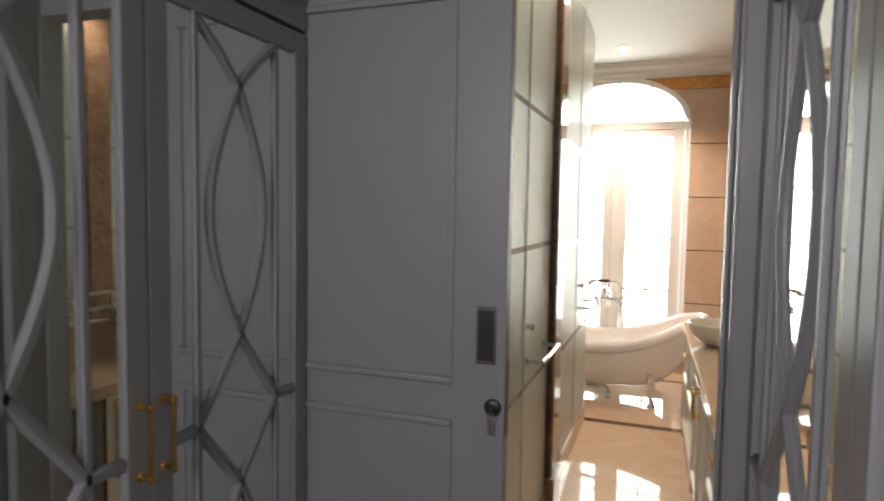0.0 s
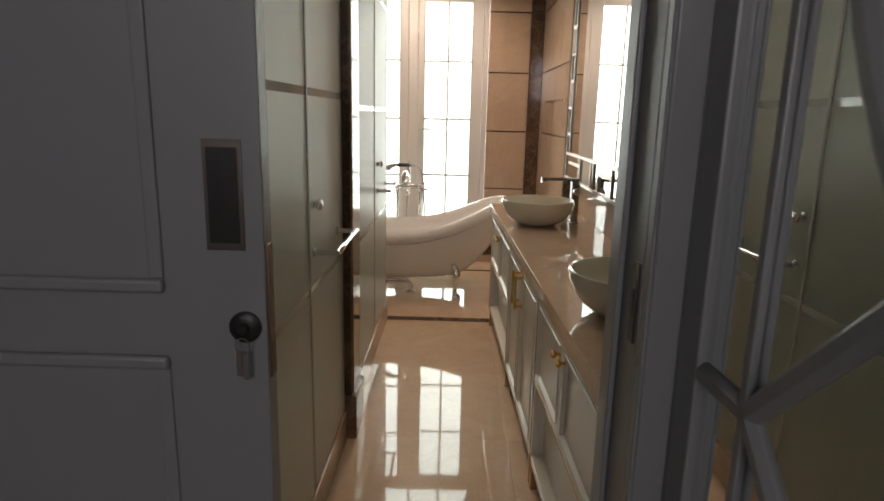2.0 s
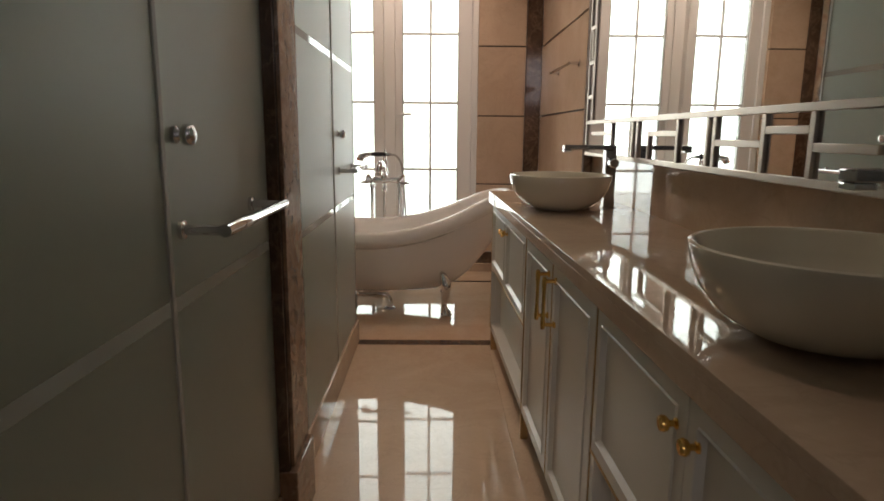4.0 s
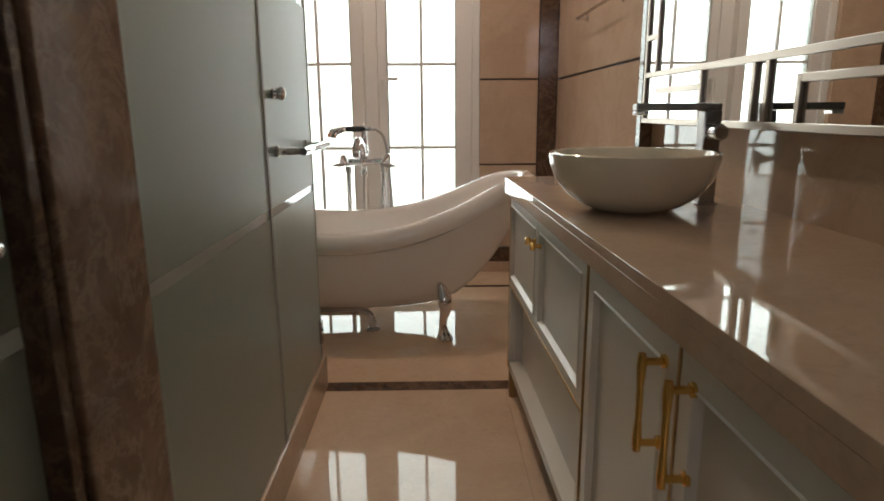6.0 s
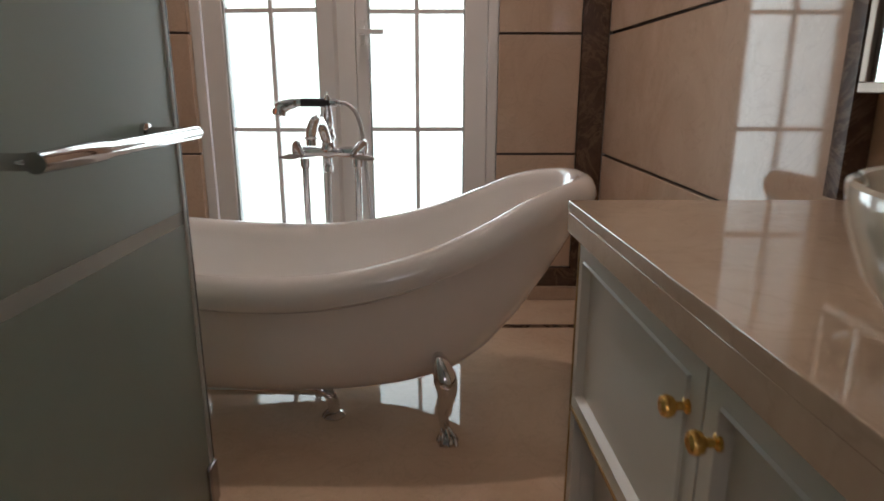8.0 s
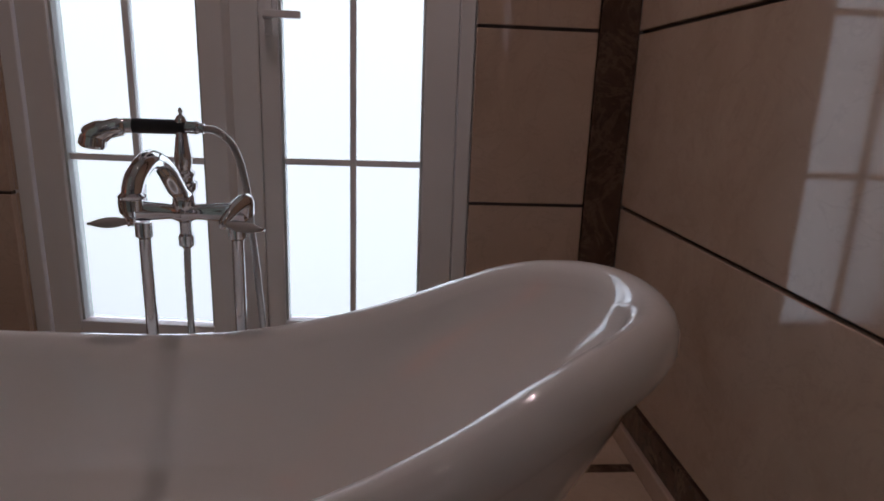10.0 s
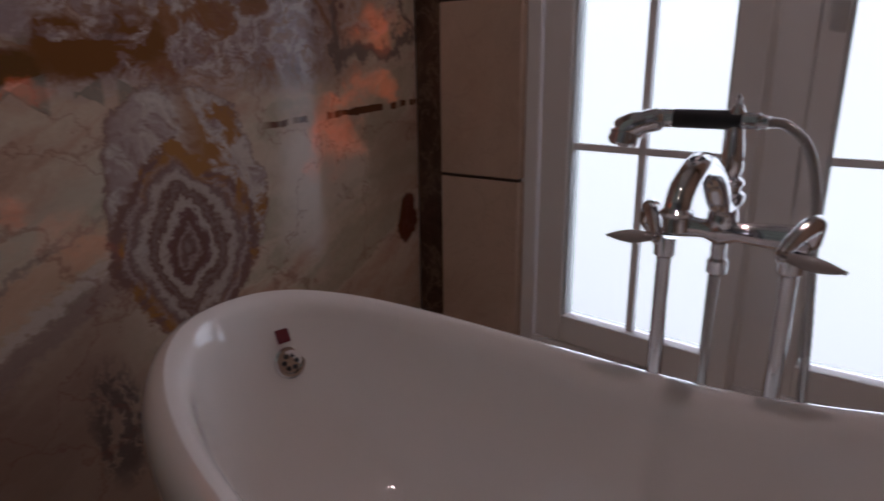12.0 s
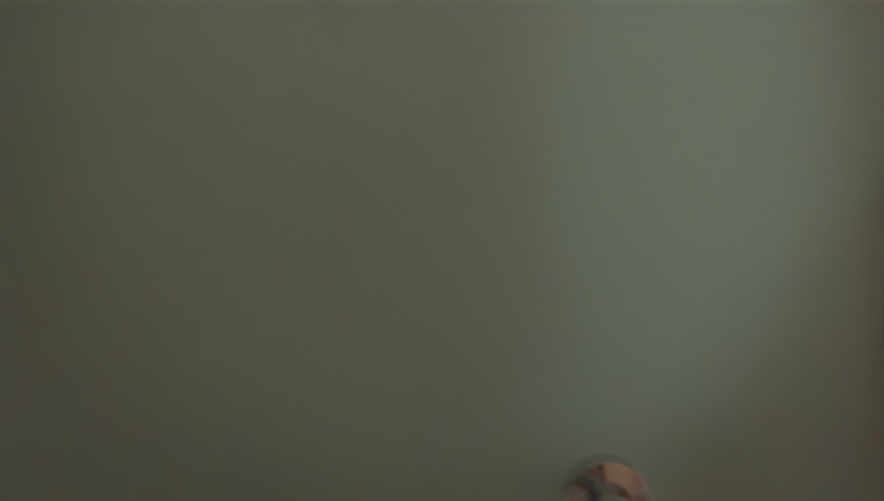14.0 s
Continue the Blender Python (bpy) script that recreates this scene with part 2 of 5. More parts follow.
def onyx_material():
    """Backlit onyx: an eye of concentric bands, a dark level seam, slanting bands and brown breccia; glowing patches
    painted in for lamps behind.
    """
    n = Net("onyx")
    p = n.coords()
    ws = n.split(n.noise(p, 3.2, 5, 0.6)[1])
    ms = n.split(n.noise(p, 9.0, 5, 0.65)[1])
    fs = n.split(n.noise(p, 34.0, 5, 0.7)[1])
    _, y0, z0 = n.split(p)

    def warped(v, k, a, c, d):
        v = n.math("ADD", v, n.math("MULTIPLY_ADD", ws[k], a, -a / 2))
        v = n.math("ADD", v, n.math("MULTIPLY_ADD", ms[k], c, -c / 2))
        return n.math("ADD", v, n.math("MULTIPLY_ADD", fs[k], d, -d / 2))

    y, z = warped(y0, 0, 0.10, 0.05, 0.022), warped(z0, 1, 0.09, 0.05, 0.022)
    yw, zw = warped(y0, 0, 0.40, 0.20, 0.06), warped(z0, 1, 0.40, 0.20, 0.06)

    def level(v, a, c):
        return n.math("DIVIDE", n.math("SUBTRACT", v, a), c - a, clamp=True)

    def spot(cy, cz, ry, rz, yy=None, zz=None, core=0.0):
        a = n.math("DIVIDE", n.math("SUBTRACT", yw if yy is None else yy, cy), ry)
        e = n.math("DIVIDE", n.math("SUBTRACT", zw if zz is None else zz, cz), rz)
        return n.ramp(n.math("ADD", n.math("MULTIPLY", a, a), n.math("MULTIPLY", e, e)), (core, 1.0), (1.0, 0.0))

    def sub(a, v):
        return n.math("SUBTRACT", a, v)

    def mul(*v):
        out = v[0]
        for k in v[1:]:
            out = n.math("MULTIPLY", out, k)
        return out

    def band(v, mid, half, edge):
        return n.ramp(n.math("ABSOLUTE", sub(v, mid)), (max(half - edge, 0.0), 1.0), (half, 0.0))

    # ground: cream, olive grey and pink clouds drawn out on a slant
    slant = n.math("ADD", n.math("MULTIPLY", sub(y, 5.75), -0.5), z)
    flow = n.join(0.0, n.math("MULTIPLY", slant, 2.6), n.math("MULTIPLY", n.math("ADD", y, z), 0.7))
    cloud = n.noise(flow, 1.9, 7, 0.62, 0.5)[0]
    c = n.ramp(cloud, (0.30, (0.30, 0.18, 0.13)), (0.42, (0.52, 0.35, 0.25)), (0.52, (0.60, 0.48, 0.36)), (0.60, (0.45, 0.39, 0.28)), (0.72, (0.57, 0.43, 0.32)))
    c = n.mix(n.math("MULTIPLY", n.ramp(n.noise(p, 55.0, 5, 0.7)[0], (0.42, 0.0), (0.66, 1.0)), 0.22), c, (0.34, 0.23, 0.17))
    # slanting bands below the seam, beside the eye
    beside = level(y0, 5.86, 5.70)
    crinkle = n.math("ADD", slant, n.math("MULTIPLY_ADD", n.noise(p, 42.0, 5, 0.75)[0], 0.10, -0.05))
    c = n.mix(mul(beside, level(crinkle, 0.66, 0.56), 0.9), c, n.mix(level(cloud, 0.42, 0.58), (0.27, 0.165, 0.125), (0.40, 0.27, 0.20)))
    c = n.mix(mul(beside, band(crinkle, 0.625, 0.040, 0.022), 0.7), c, (0.27, 0.18, 0.165))
    c = n.mix(mul(beside, band(crinkle, 0.672, 0.016, 0.006), 0.8), c, (0.60, 0.50, 0.44))
    c = n.mix(mul(beside, band(crinkle, 0.725, 0.040, 0.020), 0.6), c, (0.62, 0.37, 0.24))
    c = n.mix(mul(beside, band(crinkle, 0.765, 0.010, 0.005), 0.7), c, (0.33, 0.24, 0.20))
    c = n.mix(mul(beside, band(slant, 0.83, 0.06, 0.05), 0.6), c, (0.50, 0.46, 0.36))
    # pale field and olive shade past the eye
    past = level(y0, 6.10, 6.22)
    c = n.mix(mul(past, spot(6.30, 0.76, 0.20, 0.22, core=0.3), 0.8), c, (0.66, 0.57, 0.47))
    c = n.mix(mul(past, spot(6.66, 0.74, 0.24, 0.22), 0.8), c, (0.36, 0.28, 0.20))
    # dark brown foot with grey squiggles
    c = n.mix(n.math("MULTIPLY", level(z, 0.50, 0.20), 0.7), c, (0.31, 0.20, 0.14))
    foot = mul(spot(5.715, 0.30, 0.075, 0.17, y, z, 0.4), level(n.noise(n.join(2.0, n.math("MULTIPLY", y, 3.0), z), 14.0, 4, 0.7, 1.5)[0], 0.46, 0.52))
    c = n.mix(n.math("MULTIPLY", foot, 0.9), c, (0.12, 0.085, 0.075))
    c = n.mix(spot(5.328, 0.29, 0.022, 0.06, y, z, 0.5), c, (0.20, 0.06, 0.03))
    # broken mauve and brown stone with white crusts above the seam
    high = level(z, 0.99, 1.06)
    mid = mul(high, level(yw, 5.50, 5.70), level(yw, 6.52, 6.34))
    patch = n.noise(n.join(0.0, y, n.math("MULTIPLY", z, 0.8)), 7.5, 7, 0.74, 1.3)[0]
    crust = n.noise(n.join(9.0, y, z), 13.0, 7, 0.75, 1.6)[0]
    c = n.mix(mul(mid, 0.92), c, n.ramp(patch, (0.36, (0.13, 0.07, 0.055)), (0.45, (0.27, 0.18, 0.17)), (0.50, (0.35, 0.26, 0.25)), (0.55, (0.24, 0.13, 0.09)), (0.63, (0.42, 0.28, 0.22))))
    c = n.mix(mul(mid, level(crust, 0.51, 0.55), 0.85), c, (0.54, 0.45, 0.40))
    rust = n.noise(n.join(3.0, y, z), 6.0, 6, 0.65, 1.0)[0]
    c = n.mix(mul(mid, level(rust, 0.52, 0.56), 0.9), c, (0.25, 0.105, 0.035))
    # scalloped mauve strip climbing from the screen to the broken stone
    climb = sub(sub(z, 1.075), n.math("MULTIPLY", sub(y, 5.12), 0.15))
    ruffle = n.math("ADD", climb, n.math("MULTIPLY_ADD", n.noise(p, 40.0, 5, 0.75)[0], 0.09, -0.045))
    left = level(y0, 5.74, 5.64)
    c = n.mix(mul(left, band(ruffle, 0.0, 0.040, 0.010), 0.85), c, (0.31, 0.225, 0.22))
    c = n.mix(mul(left, band(ruffle, 0.048, 0.013, 0.006), 0.8), c, (0.55, 0.46, 0.42))
    # nested outlines in the corner by the window
    corner = n.math("MAXIMUM", n.math("ABSOLUTE", n.math("MULTIPLY", sub(yw, 6.58), 1.1)), n.math("ABSOLUTE", n.math("MULTIPLY", sub(zw, 1.32), 0.62)))
    c = n.mix(mul(high, band(corner, 0.145, 0.024, 0.012), 0.9), c, (0.20, 0.15, 0.13))
    c = n.mix(mul(high, band(corner, 0.085, 0.014, 0.006), 0.7), c, (0.50, 0.42, 0.37))
    # rust blots
    c = n.mix(mul(spot(5.62, 1.062, 0.085, 0.035, y, z, 0.5)), c, (0.14, 0.065, 0.02))
    c = n.mix(mul(spot(5.80, 1.10, 0.15, 0.075, yw, z, 0.5), level(rust, 0.42, 0.48)), c, (0.19, 0.075, 0.022))
    blot = sub(z, n.math("MULTIPLY", sub(y, 5.13), 0.5))
    jag = n.math("MULTIPLY_ADD", n.noise(p, 22.0, 6, 0.75)[0], 0.10, -0.05)
    c = n.mix(spot(5.12, 0.715, 0.125, 0.085, n.math("ADD", y, jag), n.math("SUBTRACT", blot, jag), 0.85), c, n.mix(level(crust, 0.46, 0.56), (0.10, 0.032, 0.016), (0.17, 0.055, 0.025)))
    c = n.mix(spot(6.745, 0.56, 0.06, 0.085, n.math("ADD", y, jag), z, 0.8), c, (0.14, 0.042, 0.02))
    # dark level seam: a thick bar, a chain of grey wedges, a thin broken end
    wave = n.math("ADD", z0, n.math("MULTIPLY_ADD", ms[1], 0.035, -0.0175))
    thick = n.math("MULTIPLY_ADD", n.noise(n.join(0.0, n.math("MULTIPLY", y0, 5.0), 2.0), 1.6, 3)[0], 0.014, 0.008)
    bar = mul(n.math("LESS_THAN", n.math("ABSOLUTE", sub(wave, 0.990)), n.math("MULTIPLY", thick, level(y0, 5.56, 5.36))), level(y0, 5.60, 5.55))
    c = n.mix(bar, c, (0.085, 0.033, 0.014))
    wedge = n.math("PINGPONG", sub(y0, 5.50), 0.06)
    chain = mul(n.math("LESS_THAN", n.math("ABSOLUTE", sub(wave, 1.012)), n.math("MULTIPLY_ADD", wedge, 0.60, 0.002)), level(y0, 5.46, 5.50), level(y0, 5.90, 5.86), level(n.noise(n.join(1.0, n.math("MULTIPLY", y0, 9.0), 0.0), 1.0, 2)[0], 0.44, 0.48))
    c = n.mix(mul(chain, 0.75, level(crust, 0.40, 0.50)), c, (0.21, 0.19, 0.15))
    tail = sub(wave, n.math("MULTIPLY_ADD", sub(y0, 6.2), 0.055, 0.918))
    gaps = level(n.noise(n.join(5.0, n.math("MULTIPLY", y0, 7.0), 0.0), 1.5, 2)[0], 0.40, 0.46)
    c = n.mix(mul(n.math("LESS_THAN", n.math("ABSOLUTE", tail), n.math("MULTIPLY", thick, 0.62)), gaps, level(y0, 6.16, 6.20)), c, (0.12, 0.045, 0.02))
    # thin red cracks
    cells = n.node("TexVoronoi")
    cells.feature = "DISTANCE_TO_EDGE"
    n.put(cells.inputs["Vector"], n.join(0.0, yw, zw))
    cells.inputs["Scale"].default_value = 2.6
    c = n.mix(n.math("MULTIPLY", n.ramp(cells.outputs[0], (0.0, 1.0), (0.014, 0.0)), 0.5), c, (0.22, 0.08, 0.06))
    # the eye: a tall drop of crusted rings, pointed above and below, under a white dome
    dome = n.math("ADD", n.math("POWER", n.math("ABSOLUTE", n.math("DIVIDE", sub(y, 5.945), 0.205)), 2.2), n.math("POWER", n.math("ABSOLUTE", n.math("DIVIDE", sub(z, 0.775), 0.255)), 2.2))
    dome = n.math("ADD", dome, n.math("MULTIPLY_ADD", n.noise(p, 18.0, 6, 0.75)[0], 0.9, -0.45))
    domec = n.ramp(crust, (0.38, (0.30, 0.20, 0.18)), (0.47, (0.46, 0.38, 0.34)), (0.53, (0.54, 0.46, 0.40)), (0.62, (0.60, 0.52, 0.46)))
    domec = n.mix(mul(level(rust, 0.50, 0.55), level(y0, 5.90, 6.0)), domec, (0.34, 0.16, 0.055))
    domec = n.mix(mul(level(y0, 5.92, 5.78), level(patch, 0.44, 0.50), 0.8), domec, (0.33, 0.23, 0.21))
    domec = n.mix(mul(level(dome, 0.86, 0.97), 0.8), domec, (0.24, 0.14, 0.11))
    c = n.mix(level(dome, 1.02, 0.97), c, domec)
    ey = n.math("DIVIDE", n.math("ABSOLUTE", sub(y, 5.92)), 0.19)
    ez = n.math("DIVIDE", sub(z, 0.645), 0.27)
    down = n.math("MAXIMUM", n.math("MULTIPLY", ez, -1.0), 0.0)
    ey = n.math("MULTIPLY", ey, n.math("MULTIPLY_ADD", n.math("POWER", down, 1.4), 0.7, 1.0))
    r = n.math("POWER", n.math("ADD", n.math("POWER", ey, 1.2), n.math("POWER", n.math("ABSOLUTE", ez), 1.8)), 0.72)
    r2 = n.math("ADD", r, n.math("ADD", n.math("MULTIPLY_ADD", n.noise(p, 60.0, 5, 0.75)[0], 0.22, -0.11), n.math("MULTIPLY_ADD", n.noise(p, 15.0, 4, 0.7)[0], 0.22, -0.11)))
    dark, pale, grey = (0.17, 0.085, 0.065), (0.49, 0.40, 0.34), (0.28, 0.20, 0.175)
    ringc = n.ramp(r2, (0.0, grey), (0.05, dark), (0.11, (0.38, 0.28, 0.25)), (0.16, dark), (0.27, (0.19, 0.10, 0.09)), (0.31, pale), (0.37, (0.46, 0.37, 0.31)), (0.41, dark), (0.47, grey), (0.52, dark),
                   (0.58, (0.43, 0.34, 0.29)), (0.64, pale), (0.69, grey), (0.75, (0.22, 0.13, 0.115)), (0.82, (0.40, 0.31, 0.28)), (0.88, (0.21, 0.12, 0.10)), (1.0, (0.23, 0.13, 0.10)))
    ringc = n.mix(mul(level(rust, 0.50, 0.56), level(r, 0.72, 0.84)), ringc, (0.36, 0.17, 0.055))
    c = n.mix(level(r2, 1.02, 0.97), c, ringc)
    # backlight painted as glowing, orange-tinted patches; no lamps stand behind
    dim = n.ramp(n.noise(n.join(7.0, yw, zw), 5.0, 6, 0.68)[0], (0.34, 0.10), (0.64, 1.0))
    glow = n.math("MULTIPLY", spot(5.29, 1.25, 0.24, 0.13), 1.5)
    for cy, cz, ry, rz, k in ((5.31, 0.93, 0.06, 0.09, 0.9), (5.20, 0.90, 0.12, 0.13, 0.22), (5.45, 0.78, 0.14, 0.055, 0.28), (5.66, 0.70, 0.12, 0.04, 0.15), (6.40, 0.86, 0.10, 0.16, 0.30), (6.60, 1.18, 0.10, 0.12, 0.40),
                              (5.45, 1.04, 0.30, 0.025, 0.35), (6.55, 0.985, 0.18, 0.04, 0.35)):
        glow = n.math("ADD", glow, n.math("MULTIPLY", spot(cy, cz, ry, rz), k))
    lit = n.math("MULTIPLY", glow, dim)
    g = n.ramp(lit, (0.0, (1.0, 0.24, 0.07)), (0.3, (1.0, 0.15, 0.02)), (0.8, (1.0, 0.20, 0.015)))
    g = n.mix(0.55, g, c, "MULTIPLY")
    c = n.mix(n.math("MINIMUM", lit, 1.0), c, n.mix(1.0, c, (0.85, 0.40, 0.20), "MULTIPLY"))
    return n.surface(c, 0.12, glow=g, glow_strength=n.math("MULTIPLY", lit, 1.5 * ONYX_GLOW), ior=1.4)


M["etched"] = etched_material()
M["mirror"], M["frosted"], M["band"], M["clear"], M["day"], M["lamp"], M["onyx"] = (
    mirror_material(), frosted_material(), band_material(), clear_material(), daylight_material(), lamp_material(), onyx_material())


# ---- shape helpers ----
def box(bm, x0, x1, y0, y1, z0, z1, bevel=0.0, seg=2):
    made = bmesh.ops.create_cube(bm, size=1.0)["verts"]
    m = Matrix.Translation(((x0 + x1) / 2, (y0 + y1) / 2, (z0 + z1) / 2)) @ Matrix.Diagonal((x1 - x0, y1 - y0, z1 - z0, 1))
    bmesh.ops.transform(bm, matrix=m, verts=made)
    if bevel:
        edges = list({e for v in made for e in v.link_edges})
        bmesh.ops.bevel(bm, geom=edges, offset=bevel, segments=seg, profile=0.5, affect="EDGES")
    return bm


def tube(bm, points, radius, seg=14, closed=False):
    """A round bar along points; radius may be one number or one a point."""
    pts = [Vector(p) for p in points]
    rad = radius if isinstance(radius, (list, tuple)) else [radius] * len(pts)
    rings, side = [], None
    for i, p in enumerate(pts):
        a, b = pts[max(i - 1, 0)], pts[min(i + 1, len(pts) - 1)]
        if closed:
            a, b = pts[i - 1], pts[(i + 1) % len(pts)]
        d = (b - a).normalized()
        side = (side - d * side.dot(d)) if side else d.orthogonal()
        side.normalize()
        up = d.cross(side)
        rings.append([bm.verts.new(p + rad[i] * (math.cos(k) * side + math.sin(k) * up)) for k in (2 * math.pi * j / seg for j in range(seg))])
    pairs = list(zip(rings, rings[1:])) + ([(rings[-1], rings[0])] if closed else [])
    for r, q in pairs:
        for j in range(seg):
            bm.faces.new((r[j], r[(j + 1) % seg], q[(j + 1) % seg], q[j]))
    if not closed:
        bm.faces.new(rings[0][::-1])
        bm.faces.new(rings[-1])
    return bm


def arc(points, steps=6):
    """A smooth line through points (Catmull-Rom)."""
    p = [Vector(q) for q in points]
    p = [2 * p[0] - p[1], *p, 2 * p[-1] - p[-2]]
    out = []
    for i in range(1, len(p) - 2):
        for k in range(steps):
            t = k / steps
            out.append(0.5 * ((2 * p[i]) + (p[i + 1] - p[i - 1]) * t + (2 * p[i - 1] - 5 * p[i] + 4 * p[i + 1] - p[i + 2]) * t * t
                              + (3 * p[i] - p[i - 1] - 3 * p[i + 1] + p[i + 2]) * t ** 3))
    return out + [p[-2]]


def lathe(bm, profile, m=Matrix(), seg=24, sx=1.0, sy=1.0):
    """Turned shape from (radius, height) pairs about z, laid by m."""
    rings = []
    for r, h in profile:
        rings.append([bm.verts.new(m @ Vector((r * sx * math.cos(a), r * sy * math.sin(a), h))) for a in (2 * math.pi * j / seg for j in range(seg))])
    for r, q in zip(rings, rings[1:]):
        for j in range(seg):
            bm.faces.new((r[j], r[(j + 1) % seg], q[(j + 1) % seg], q[j]))
    bm.faces.new(rings[0][::-1])
    bm.faces.new(rings[-1])
    return bm


def along(p, d):
    """A pose whose z axis points along d."""
    return Matrix.Translation(p) @ Vector(d).to_track_quat("Z", "Y").to_matrix().to_4x4()


def finish(name, bm, material, smooth=True):
    bmesh.ops.recalc_face_normals(bm, faces=bm.faces[:])
    me = bpy.data.meshes.new(name)
    bm.to_mesh(me)
    bm.free()
    me.materials.append(material)
    if smooth:
        me.set_sharp_from_angle(angle=radians(38))
        me.polygons.foreach_set("use_smooth", [max(abs(v) for v in f.normal) < 0.99995 or f.area < 1e-4 for f in me.polygons])
    return me


def part(name, bm, material, parent=None, label="", smooth=True):
    ob = new(name, finish(name, bm, material, smooth))
    if parent is not None:
        ob.parent = parent
    return tagged(ob, label) if label else ob


def thing(name, label, category, group="", kind=""):
    return tagged(new(name), label, category, group, kind)


def slab(name, label, material, *dims, parent=None, bevel=0.0, kind="structure", category="wall"):
    ob = part(name, box(bmesh.new(), *dims, bevel), material, parent, smooth=bevel > 0)
    return tagged(ob, label, category, kind=kind)


def b(*dims, bevel=0.0, seg=2):
    return box(bmesh.new(), *dims, bevel, seg)


# ---- plan ----
GLASS_X = -0.41        # glass fronts of the cubicles
ONYX_X = -1.433
SIDE_X = 0.825         # tiled wall beside the tub
BACK_X = 0.80         # wall behind the counter
FAR_Y = 6.80           # tiled face of the window wall
DOOR_Y = 1.79          # face of the sliding door
CEIL = 3.10
WIN_X = -0.359         # middle of the window
G = 0.005
JOINTS = (0.165, 0.716, 1.25, 1.775, 2.301, 2.83)
WIN_HALF, SPRING, RISE = 0.69, 2.53, 0.455


def arch(x, half=WIN_HALF, rise=RISE):
    s = 1 - ((x - WIN_X) / half) ** 2
    return SPRING + rise * math.sqrt(max(s, 0.0))


def prism(bm, xs, low, high, y0, y1):
    """An upright slice of wall whose lower and upper edge follow low(x) and high(x)."""
    prev = None
    for x in xs:
        q = [bm.verts.new((x, y, z)) for y in (y0, y1) for z in (low(x), max(high(x), low(x) + 1e-4))]
        if prev:
            for i, k in ((0, 1), (1, 3), (3, 2), (2, 0)):
                bm.faces.new((prev[i], prev[k], q[k], q[i]))
        else:
            bm.faces.new((q[0], q[1], q[3], q[2]))
        prev = q
    bm.faces.new((prev[0], prev[2], prev[3], prev[1]))
    return bm


def steps(a, c, n):
    return [a + (c - a) * i / n for i in range(n + 1)]


# ---- structure ----
slab("floor", "polished beige marble bathroom floor base", M["joint"], -1.6, 1.0, 1.95, 7.1, -0.20, -0.012, category="floor")
slab("floor_passage", "dim brown floor of the dressing passage", M["carpet"], -1.5, 1.0, -2.2, 1.95, -0.20, 0.0, category="floor")
slab("ceiling", "white plaster bathroom ceiling", M["plaster"], -1.6, 1.0, 1.95, 7.1, CEIL, CEIL + 0.1, category="ceiling")
slab("ceiling_passage", "white ceiling of the dressing passage", M["plaster"], -1.5, 1.0, -2.2, 1.95, 2.75, 2.85, category="ceiling")

wall_n = part("wall_north", bmesh.new(), M["plaster"])
tagged(wall_n, "window wall with an arched opening", "wall", kind="structure")
core = bmesh.new()
lx, rx = WIN_X - WIN_HALF - 0.005, WIN_X + WIN_HALF + 0.005
prism(core, [-1.6, lx], lambda x: -0.1, lambda x: CEIL, FAR_Y + 0.025, 7.05)
prism(core, [rx, 1.0], lambda x: -0.1, lambda x: CEIL, FAR_Y + 0.025, 7.05)
prism(core, steps(lx + 0.001, rx - 0.001, 40), lambda x: arch(x), lambda x: CEIL, FAR_Y + 0.025, 7.05)
prism(core, [lx + 0.001, rx - 0.001], lambda x: -0.1, lambda x: 0.17, FAR_Y + 0.025, 7.05)
wall_n.data = finish("wall_north", core, M["plaster"], False)

slab("wall_east", "beige marble wall beside the tub", M["joint"], SIDE_X + 0.02, 1.0, 5.0, FAR_Y + 0.025, -0.1, CEIL)
slab("wall_east_counter", "polished beige marble wall behind the counter", M["top"], BACK_X, 1.0, 1.95, 4.999, -0.1, CEIL)
slab("wall_west", "plastered wall behind the onyx slab", M["plaster"], -1.6, ONYX_X - 0.02, 1.95, FAR_Y + 0.025, -0.1, CEIL)
slab("wall_cubicle", "beige partition between the two cubicles", M["tile"], ONYX_X - 0.02, -0.50, 3.44, 3.58, -0.1, CEIL)
slab("wall_south", "wall over and beside the sliding door", M["grey"], -1.6, GLASS_X, 1.86, 1.95, -0.1, CEIL)
slab("wall_south_head", "wall above the sliding doorway", M["grey"], GLASS_X, 0.31, 1.86, 1.95, 2.30, CEIL)
slab("wall_south_jamb", "grey painted door jamb", M["grey"], 0.31, 1.0, 1.72, 1.95, -0.1, CEIL, bevel=0.004)
slab("wall_passage_west", "grey wall behind the wardrobes", M["grey"], -1.6, -1.45, -2.2, 1.86, -0.1, 2.85)
slab("wall_passage_east", "grey wall behind the wardrobes", M["grey"], 0.95, 1.0, -2.2, 1.72, -0.1, 2.85)
slab("wall_passage_end", "plain end wall of the passage", M["plaster"], -1.5, 1.0, -2.3, -2.2, -0.1, 2.85)

